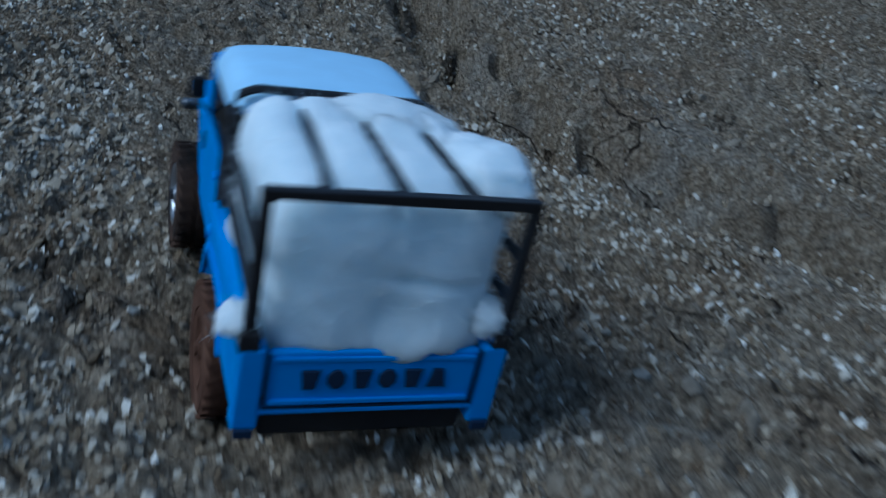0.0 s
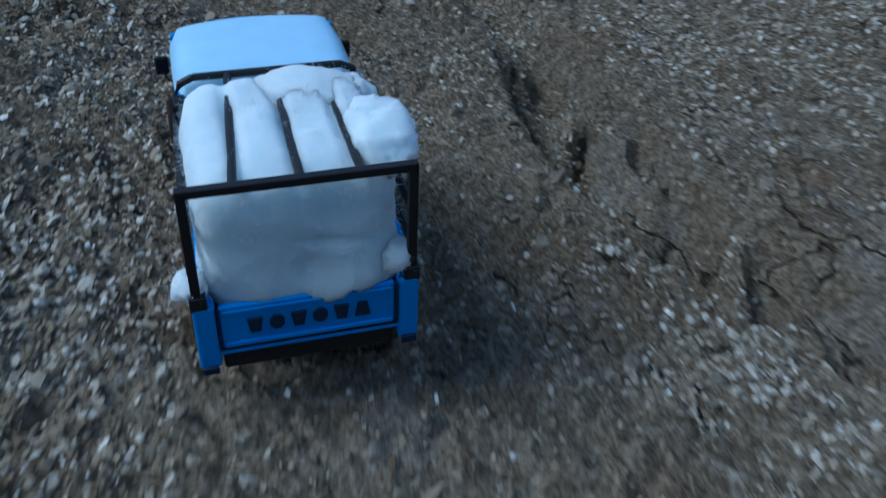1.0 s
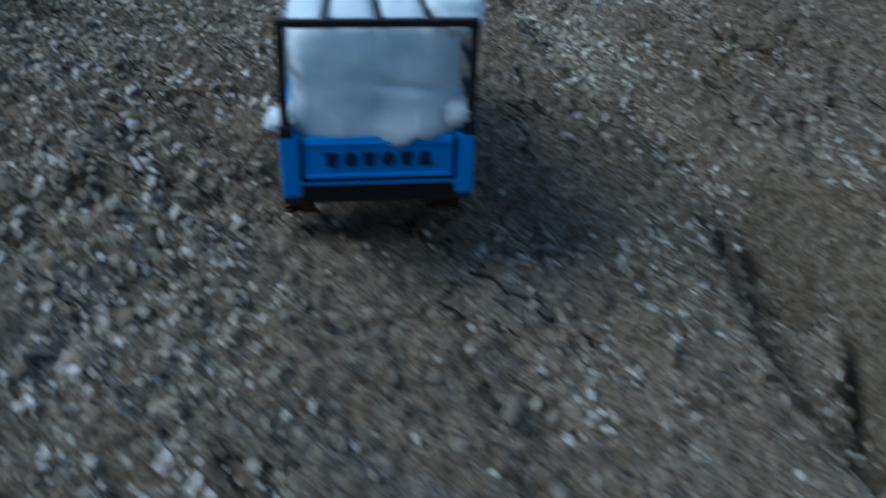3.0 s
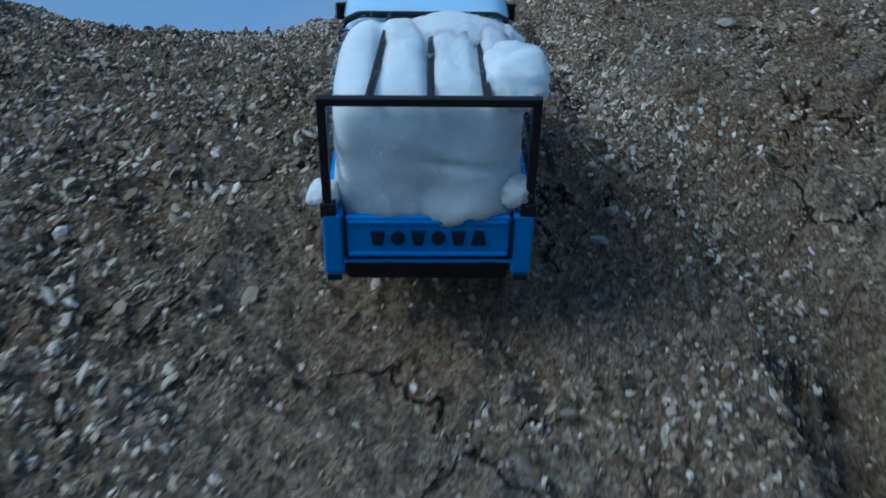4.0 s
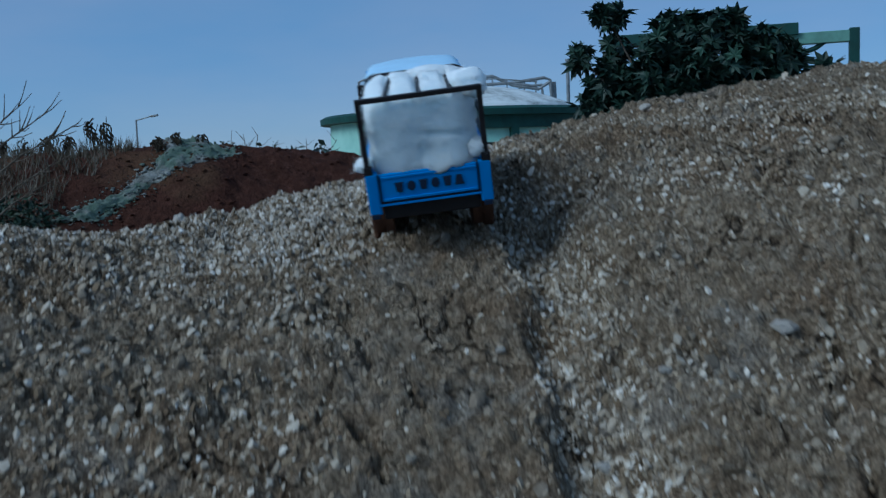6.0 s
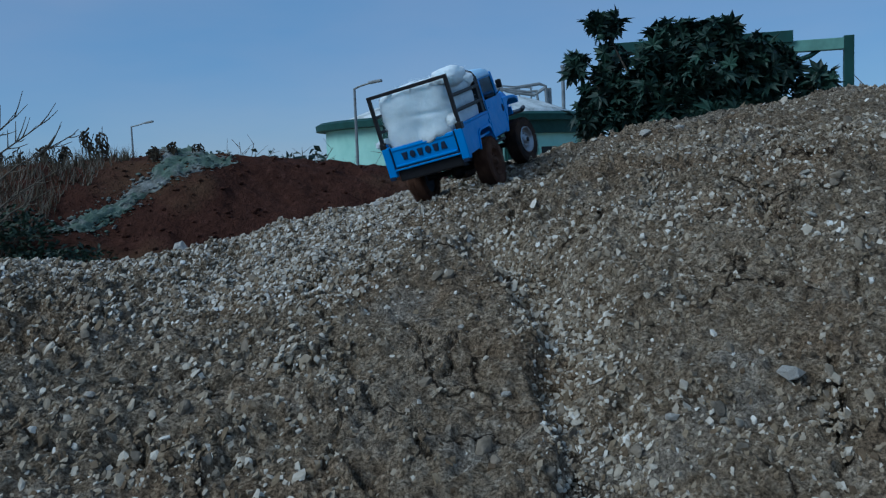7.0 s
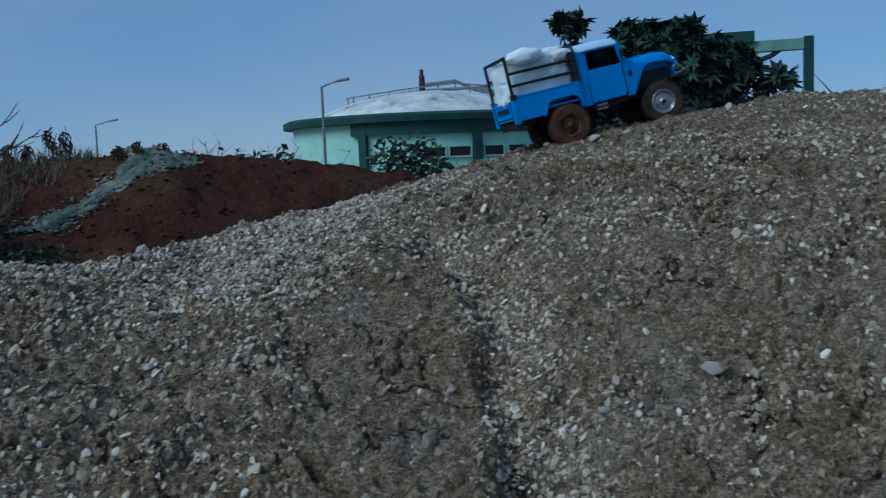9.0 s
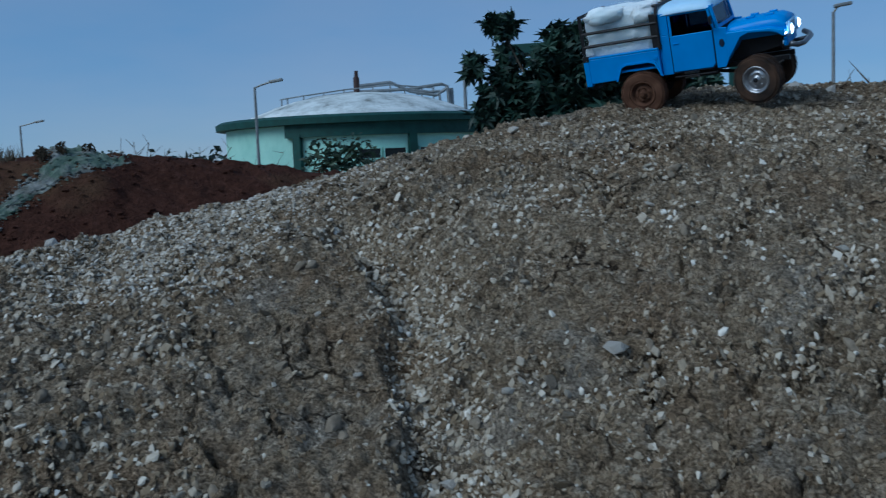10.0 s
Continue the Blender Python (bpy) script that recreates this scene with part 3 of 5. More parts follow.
def build_truck():
    truck = thing("toy_truck", "bright blue toy pickup truck with white roof and black load rack", "toy truck")
    w = HALF
    yr, bed_front = -0.0907, 0.034
    hb, ht = 0.0544, 0.0945
    # the bed: side walls with the wheel arch cut out
    side = [(yr, hb), (-0.040, hb + 0.001), (-0.030, 0.074), (-0.022, 0.0775), (0.018, 0.0775), (0.026, 0.074), (0.036, hb - 0.001), (bed_front, ht), (yr, ht)]
    bed = thing("bed", "", "")
    bed.parent = truck
    for s in (-1, 1):
        part("side_wall", prism(bmesh.new(), side, s * w, s * (w - 0.004), 0.0012), M_BLUE, bed)
        part("side_rail", box(bmesh.new(), min(s * w, s * (w - 0.008)) - 0.0004, max(s * w, s * (w - 0.008)) + 0.0004, yr, bed_front, ht, ht + 0.0035, 0.001), M_BLUE, bed)
        # corner pillar with a foot
        part("corner_pillar", box(bmesh.new(), *sorted((s * (w + 0.0008), s * (w - 0.011))), yr - 0.0022, yr + 0.008, hb - 0.004, ht - 0.001, 0.0016), M_BLUE, bed)
        arch = [(-0.0415, hb - 0.001), (-0.031, 0.0765), (-0.0225, 0.0805), (0.0185, 0.0805), (0.0275, 0.0765), (0.038, hb - 0.001), (0.0345, hb - 0.001), (0.025, 0.0735), (0.017, 0.077), (-0.021, 0.077), (-0.029, 0.0735), (-0.038, hb - 0.001)]
        part("arch_lip", prism(bmesh.new(), arch, s * (w - 0.001), s * (w + 0.0016), 0.0004), M_BLUE, bed)
        part("fuel_cap", lathe(bmesh.new(), [(0.0, 0.0016), (0.003, 0.0014), (0.0036, 0.0)], 14, "x", Matrix.Translation((s * w, 0.029, 0.083)) @ Matrix.Diagonal((s, 1, 1, 1))), M_BLUE, bed)
        part("tail_lamp", box(bmesh.new(), *sorted((s * (w - 0.0005), s * (w - 0.009))), yr - 0.0045, yr - 0.002, 0.0475, 0.0525, 0.0006), M_SEAM, bed)
    part("bed_floor", box(bmesh.new(), -w + 0.004, w - 0.004, yr + 0.002, bed_front, 0.066, 0.069), M_BLUE, bed)
    part("front_wall", box(bmesh.new(), -w + 0.001, w - 0.001, bed_front - 0.003, bed_front + 0.001, hb, ht + 0.002, 0.001), M_BLUE, bed)
    gate = part("tailgate", box(bmesh.new(), -w + 0.0125, w - 0.0125, yr - 0.0012, yr + 0.003, 0.0628, ht - 0.003, 0.0012), M_BLUE, bed)
    part("crossmember", box(bmesh.new(), -w + 0.0105, w - 0.0105, yr - 0.0020, yr + 0.004, 0.0588, 0.0617, 0.0007), M_BLUE, bed)
    # raised frame and the dark seam round the gate
    fr = bmesh.new()
    box(fr, -w + 0.014, w - 0.014, yr - 0.0026, yr - 0.0008, 0.0640, 0.0668, 0.0006)
    box(fr, -w + 0.014, w - 0.014, yr - 0.0022, yr - 0.0008, ht - 0.008, ht - 0.0055, 0.0005)
    part("gate_rib", fr, M_BLUE, gate)
    sm = bmesh.new()
    for s in (-1, 1):
        box(sm, *sorted((s * (w - 0.0114), s * (w - 0.0124))), yr - 0.0026, yr - 0.001, 0.0622, ht - 0.003)
    box(sm, -w + 0.012, w - 0.012, yr - 0.0019, yr + 0.001, 0.0616, 0.0629)
    part("gate_seam", sm, M_SEAM, gate, "dark seam")
    # six plain dark badge shapes: wedges and eight-sided plates
    down, up = [(-0.0043, 0.0048), (0.0043, 0.0048), (0.0027, -0.0050), (-0.0027, -0.0050)], [(-0.0025, 0.0048), (0.0025, 0.0048), (0.0044, -0.0050), (-0.0044, -0.0050)]
    plate = [(0.0043 * math.cos(math.pi * (k + 0.5) / 4), 0.0052 * math.sin(math.pi * (k + 0.5) / 4)) for k in range(8)]
    for i, form in enumerate((down, plate, down, plate, down, up)):
        x = -0.0294 + i * 0.01175
        b = prism(bmesh.new(), [(x + p, 0.0772 + q) for p, q in form], yr - 0.0026, yr - 0.001, 0.0004, "y")
        part("badge", b, M_SEAM, gate, "dark plain badge shape")
    part("rear_bumper", box(bmesh.new(), -w + 0.012, w - 0.012, yr + 0.003, yr + 0.012, hb - 0.0115, 0.0585, 0.002), M_BLACK, truck)

    # cab
    cab = thing("cab", "", "")
    cab.parent = truck
    cw, y0, y1 = 0.0535, 0.0355, 0.1225
    for s in (-1, 1):
        outer, inner = s * cw, s * (cw - 0.003)
        part("body_side", prism(bmesh.new(), [(y0, 0.052), (0.0525, 0.052), (0.0525, 0.114), (y0, 0.114)], outer, inner, 0.0008), M_BLUE, cab)
        part("cowl_side", prism(bmesh.new(), [(0.121, 0.0525), (0.134, 0.0525), (0.1415, 0.066), (0.1415, 0.1125), (0.121, 0.114)], outer, inner, 0.0008), M_BLUE, cab)
        door = part("door", prism(bmesh.new(), [(0.0535, 0.055), (0.115, 0.055), (0.1195, 0.060), (0.1195, 0.1115), (0.0535, 0.1115)], s * (cw + 0.0012), s * (cw - 0.0025), 0.0012), M_BLUE, cab)
        seam = bmesh.new()
        prism(seam, [(0.0522, 0.0535), (0.1155, 0.0535), (0.1208, 0.0592), (0.1208, 0.1115), (0.0522, 0.1115)], s * (cw + 0.0002), s * (cw - 0.002))
        part("door_seam", seam, M_SEAM, door, "dark seam round the door")
        part("door_handle", box(bmesh.new(), *sorted((s * (cw + 0.001), s * (cw + 0.0028))), 0.058, 0.066, 0.0985, 0.1003, 0.0005), M_BLUE, door)
        wf = bmesh.new()
        box(wf, *sorted((outer, inner)), 0.0535, 0.0575, 0.1115, 0.146, 0.0006)
        box(wf, *sorted((outer, inner)), 0.0535, 0.1195, 0.1425, 0.146, 0.0006)
        prism(wf, [(0.1195, 0.1115), (0.1235, 0.1115), (0.118, 0.146), (0.114, 0.146)], outer, inner, 0.0005)
        part("window_frame", wf, M_BLUE, door)
        part("window_pane", prism(bmesh.new(), [(0.0573, 0.1113), (0.1198, 0.1113), (0.1145, 0.1427), (0.0573, 0.1427)], s * (cw - 0.0012), s * (cw - 0.0018)), M_DIM_PANE, door, "side window pane darkened to stand for the dim cab")
        part("rear_pillar", prism(bmesh.new(), [(y0, 0.114), (0.0525, 0.114), (0.0525, 0.148), (y0 + 0.0015, 0.148)], outer, inner, 0.0008), M_BLUE, cab)
        part("windscreen_pillar", prism(bmesh.new(), [(0.1255, 0.1125), (0.1305, 0.1125), (0.1225, 0.149), (0.1185, 0.149)], outer, s * (cw - 0.005), 0.0006), M_BLUE, cab)
        mir = bmesh.new()
        tube(mir, [(s * cw, 0.120, 0.113), (s * (cw + 0.006), 0.121, 0.118), (s * (cw + 0.008), 0.121, 0.125)], 0.0009, 6)
        mir = part("mirror_arm", mir, M_BLACK, cab)
        part("side_mirror", box(bmesh.new(), *sorted((s * (cw + 0.0035), s * (cw + 0.0125))), 0.119, 0.1225, 0.121, 0.134, 0.0015), M_BLACK, mir, "black side mirror")
        part("vent_badge", lathe(bmesh.new(), [(0.0, 0.0012), (0.0035, 0.001), (0.0042, 0.0)], 14, "x", Matrix.Translation((s * cw, 0.132, 0.090)) @ Matrix.Diagonal((s, 1, 1.5, 1))), M_SEAM, cab)
    bw = bmesh.new()
    box(bw, -cw + 0.003, cw - 0.003, y0, y0 + 0.003, 0.052, 0.117, 0.0008)
    box(bw, -cw + 0.003, -0.036, y0, y0 + 0.003, 0.117, 0.148, 0.0006)
    box(bw, 0.036, cw - 0.003, y0, y0 + 0.003, 0.117, 0.148, 0.0006)
    box(bw, -0.036, 0.036, y0, y0 + 0.003, 0.142, 0.148, 0.0006)
    part("back_wall", bw, M_BLUE, cab)
    part("cab_floor", box(bmesh.new(), -cw + 0.003, cw - 0.003, y0, 0.137, 0.056, 0.060), M_BLACK, cab)
    part("bench_seat", prism(bmesh.new(), [(0.042, 0.060), (0.085, 0.060), (0.087, 0.086), (0.058, 0.088), (0.048, 0.122), (0.041, 0.122)], -0.044, 0.044, 0.002), M_BLACK, cab, "black bench seat")
    part("dashboard", box(bmesh.new(), -cw + 0.004, cw - 0.004, 0.114, 0.128, 0.095, 0.114, 0.002), M_BLACK, cab)
    sw = bmesh.new()
    ring = [(-0.024 + 0.0105 * math.cos(a), 0.105 - 0.004 * math.sin(a), 0.116 + 0.0095 * math.sin(a)) for a in [2 * math.pi * i / 20 for i in range(21)]]
    tube(sw, ring, 0.0011, 6)
    tube(sw, [(-0.024, 0.114, 0.108), (-0.024, 0.105, 0.116)], 0.0014, 6)
    part("steering_wheel", sw, M_BLACK, cab)
    wsf = bmesh.new()
    prism(wsf, [(0.1255, 0.1125), (0.1305, 0.1125), (0.1295, 0.117), (0.1245, 0.117)], -cw + 0.005, cw - 0.005, 0.0006)
    prism(wsf, [(0.1195, 0.1445), (0.1235, 0.1445), (0.1225, 0.149), (0.1185, 0.149)], -cw + 0.005, cw - 0.005, 0.0006)
    ws = part("windscreen_frame", wsf, M_BLUE, cab)
    part("windscreen", prism(bmesh.new(), [(0.1268, 0.117), (0.1276, 0.117), (0.1216, 0.1445), (0.1208, 0.1445)], -cw + 0.005, cw - 0.005), M_GLASS, ws, "clear windscreen")
    # white roof, gently domed, with rounded corners
    rf = bmesh.new()
    NX, NY = 20, 18
    rows = []
    for j in range(NY + 1):
        row = []
        for i in range(NX + 1):
            a, b = 2 * i / NX - 1, 2 * j / NY - 1
            k = 1 - 0.055 * (a * a * b * b) ** 2
            x, y = a * (cw + 0.0015) * k, (y0 - 0.002 + 0.1245) / 2 + b * (0.1245 - y0 + 0.002) / 2 * k
            z = 0.1618 - 0.0045 * a * a - 0.003 * b * b - 0.010 * max(abs(a), abs(b)) ** 14
            row.append(rf.verts.new((x, y, z)))
        rows.append(row)
    for j in range(NY):
        for i in range(NX):
            rf.faces.new((rows[j][i], rows[j][i + 1], rows[j + 1][i + 1], rows[j + 1][i]))
    ex = bmesh.ops.extrude_face_region(rf, geom=rf.faces[:])
    for v in ex["geom"]:
        if isinstance(v, bmesh.types.BMVert):
            v.co.z = 0.1448
    part("roof", rf, M_WHITE, cab, "white domed roof", True)

    # nose
    nose = thing("nose", "", "")
    nose.parent = truck
    hw = 0.036
    bon = bmesh.new()
    rows = []
    for j in range(13):
        y = 0.1385 + (0.2245 - 0.1385) * j / 12
        z = 0.1135 + 0.0035 * math.sin(j / 12 * 2.2) - 0.0065 * max(0, (j / 12 - 0.78) / 0.22) ** 2
        ww = hw + 0.006 * (1 - j / 12)
        rows.append([bon.verts.new((ww * a, y, z - 0.003 * a * a - 0.006 * abs(a) ** 8)) for a in [i / 8 - 1 for i in range(17)]] + [bon.verts.new((ww, y, 0.088)), bon.verts.new((-ww, y, 0.088))])
    for a, b in zip(rows, rows[1:]):
        n = len(a)
        for i in range(n):
            bon.faces.new((a[i], a[(i + 1) % n], b[(i + 1) % n], b[i]))
    bon.faces.new(rows[0])
    bon.faces.new(rows[-1][::-1])
    bonnet = part("bonnet", bon, M_BLUE, nose, "", True)
    vents = bmesh.new()
    for s in (-1, 1):
        box(vents, *sorted((s * 0.010, s * 0.019)), 0.164, 0.176, 0.1155, 0.1185, 0.0008)
        box(vents, *sorted((s * 0.010, s * 0.019)), 0.192, 0.204, 0.1155, 0.1188, 0.0008)
    part("bonnet_vent", vents, M_BLUE, bonnet)
    for s in (-1, 1):
        # fender: top plate, outer flare and inner wall
        top = [(0.1385, 0.1045), (0.168, 0.104), (0.205, 0.1015), (0.222, 0.0965), (0.2245, 0.091), (0.222, 0.0865), (0.213, 0.093), (0.203, 0.0965), (0.172, 0.0985), (0.160, 0.094), (0.148, 0.0755), (0.1385, 0.062)]
        part("fender", prism(bmesh.new(), top, s * (hw - 0.004), s * (cw + 0.001), 0.0016), M_BLUE, nose)
        well = [(0.1385, 0.060), (0.150, 0.076), (0.162, 0.0955), (0.172, 0.099), (0.205, 0.096), (0.215, 0.090), (0.215, 0.070), (0.1385, 0.056)]
        part("inner_wing", prism(bmesh.new(), well, s * 0.026, s * 0.029), M_BLACK, nose)
        lamp = part("headlight", lathe(bmesh.new(), [(0.0, 0.0045), (0.004, 0.004), (0.0068, 0.0022), (0.0078, 0.0)], 22, "z", Matrix.Translation((s * 0.0292, 0.2285, 0.0925)) @ Matrix.Rotation(-math.pi / 2, 4, "X")), M_LIGHT, nose, "glowing round headlight", True)
        part("headlight_ring", lathe(bmesh.new(), [(0.0076, -0.002), (0.0076, 0.002), (0.0092, 0.0016), (0.0096, -0.002)], 22, "z", Matrix.Translation((s * 0.0292, 0.2285, 0.0925)) @ Matrix.Rotation(-math.pi / 2, 4, "X")), M_WHITE, lamp)
        part("side_marker", box(bmesh.new(), *sorted((s * 0.044, s * 0.050)), 0.2225, 0.2258, 0.0885, 0.0915, 0.0008), M_LIGHT, nose, "small lit marker lamp")
    gr = bmesh.new()
    box(gr, -hw, hw, 0.2235, 0.2262, 0.082, 0.104, 0.0012)
    grille = part("grille", gr, M_WHITE, nose, "pale grille panel")
    for i in range(5):
        part("grille_slot", box(bmesh.new(), -0.019, 0.019, 0.2258, 0.2268, 0.0848 + i * 0.0034, 0.0862 + i * 0.0034), M_BLACK, grille)
    part("apron", box(bmesh.new(), -0.040, 0.040, 0.219, 0.224, 0.070, 0.083, 0.001), M_BLUE, nose)
    fb = bmesh.new()
    tube(fb, [(-0.056, 0.231, 0.075), (-0.050, 0.2405, 0.071), (-0.030, 0.246, 0.070), (0.030, 0.246, 0.070), (0.050, 0.2405, 0.071), (0.056, 0.231, 0.075)], 0.0040, 10)
    for s in (-1, 1):
        tube(fb, [(s * 0.022, 0.215, 0.066), (s * 0.022, 0.246, 0.070)], 0.0028, 8)
    part("front_bumper", fb, M_GREY, truck, "dark grey tube bumper", True)

    # chassis
    chassis = thing("chassis", "", "")
    chassis.parent = truck
    for s in (-1, 1):
        part("frame_rail", box(bmesh.new(), *sorted((s * 0.018, s * 0.024)), -0.086, 0.222, 0.046, 0.054, 0.001), M_BLACK, chassis)
        part("step", box(bmesh.new(), *sorted((s * 0.040, s * 0.050)), 0.052, 0.118, 0.0445, 0.0475, 0.001), M_BLACK, chassis)
        for y in (0.0, L):
            leaf = [(s * 0.030, y - 0.034, 0.047), (s * 0.030, y - 0.015, 0.036), (s * 0.030, y, 0.033), (s * 0.030, y + 0.015, 0.036), (s * 0.030, y + 0.034, 0.047)]
            part("leaf_spring", tube(bmesh.new(), leaf, 0.0024, 6), M_BLACK, chassis)
    for y in (0.0, L):
        ax = tube(bmesh.new(), [(-TRACK + 0.008, y, AXLE), (TRACK - 0.008, y, AXLE)], 0.0042, 10)
        bmesh.ops.create_uvsphere(ax, u_segments=14, v_segments=9, radius=0.0115, matrix=Matrix.Translation((0.004, y, AXLE)))
        part("axle", ax, M_BLACK, chassis)
    part("drive_shaft", tube(bmesh.new(), [(0.004, 0.01, AXLE + 0.003), (0.0, 0.09, 0.042), (0.004, L - 0.01, AXLE + 0.003)], 0.003, 8), M_BLACK, chassis)
    part("gearbox", box(bmesh.new(), -0.014, 0.014, 0.070, 0.112, 0.036, 0.054, 0.003), M_BLACK, chassis)
    part("battery_box", box(bmesh.new(), 0.026, 0.040, 0.064, 0.086, 0.040, 0.053, 0.002), M_CHROME, chassis, "grey battery box")
    part("underbody", box(bmesh.new(), -0.040, 0.040, -0.080, 0.136, 0.054, 0.058), M_BLACK, chassis)

    # black load rack: rear frame, front hoop, roof bars and side rails
    rack = thing("load_rack", "black rod load rack over the bed", "")
    rack.parent = truck
    tx, tz, hy, hz, hx = HALF * 0.965, 0.164, 0.0385, 0.1600, 0.0555
    yb = yr + 0.002
    for s in (-1, 1):
        part("rear_post", box(bmesh.new(), *sorted((s * (tx + 0.002), s * (tx - 0.003))), yb - 0.0025, yb + 0.0025, ht + 0.002, tz, 0.0006), M_BLACK, rack)
        part("post_foot", box(bmesh.new(), *sorted((s * (tx + 0.0035), s * (tx - 0.0055))), yb - 0.004, yb + 0.006, ht - 0.003, ht + 0.006, 0.0006), M_BLACK, rack)
        part("hoop_post", tube(bmesh.new(), [(s * hx, hy - 0.002, ht), (s * hx, hy - 0.002, hz - 0.012), (s * (hx - 0.0045), hy - 0.002, hz - 0.0035), (s * (hx - 0.012), hy - 0.002, hz)], 0.0024, 8), M_BLACK, rack)
        for z in (0.1155, 0.1365):
            part("side_bar", tube(bmesh.new(), [(s * tx, yb, z), (s * hx, hy - 0.002, z)], 0.0025, 8), M_BLACK, rack)
        part("front_guard", box(bmesh.new(), *sorted((s * (hx + 0.001), s * (hx - 0.006))), hy - 0.013, hy - 0.002, ht + 0.002, 0.150, 0.0008), M_BLACK, rack)
    part("rear_bar", box(bmesh.new(), -tx - 0.002, tx + 0.002, yb - 0.0025, yb + 0.0025, tz - 0.0024, tz + 0.0024, 0.0006), M_BLACK, rack)
    part("hoop_bar", tube(bmesh.new(), [(-hx + 0.012, hy - 0.002, hz), (hx - 0.012, hy - 0.002, hz)], 0.0024, 8), M_BLACK, rack)
    for x, xf in ((-0.0326, -0.0235), (0.0006, 0.003), (0.0312, 0.031)):
        part("roof_bar", tube(bmesh.new(), [(x, yb, tz), (xf, hy - 0.002, hz)], 0.0024, 8), M_BLACK, rack)
    return truck


truck = build_truck()
WHEELS = []
for y in (0.0, L):
    for s in (-1, 1):
        wh = build_wheel(y == 0.0)
        wh.parent = truck
        WHEELS.append((wh, s, y))


def tuft_mesh(at, size, seed, sub=4):
    bm = bmesh.new()
    bmesh.ops.create_icosphere(bm, subdivisions=sub, radius=1)
    o = Vector((seed * 3.1, seed * 1.7, seed))
    for v in bm.verts:
        n = v.co.normalized()
        d = 1 + 0.26 * noise.noise(n * 1.5 + o) + 0.12 * noise.noise(n * 3.5 + o) + 0.05 * noise.noise(n * 9 + o) + 0.025 * noise.noise(n * 22 + o)
        v.co = Vector(at) + Vector((n.x * size[0], n.y * size[1], n.z * size[2])) * d
    return bm


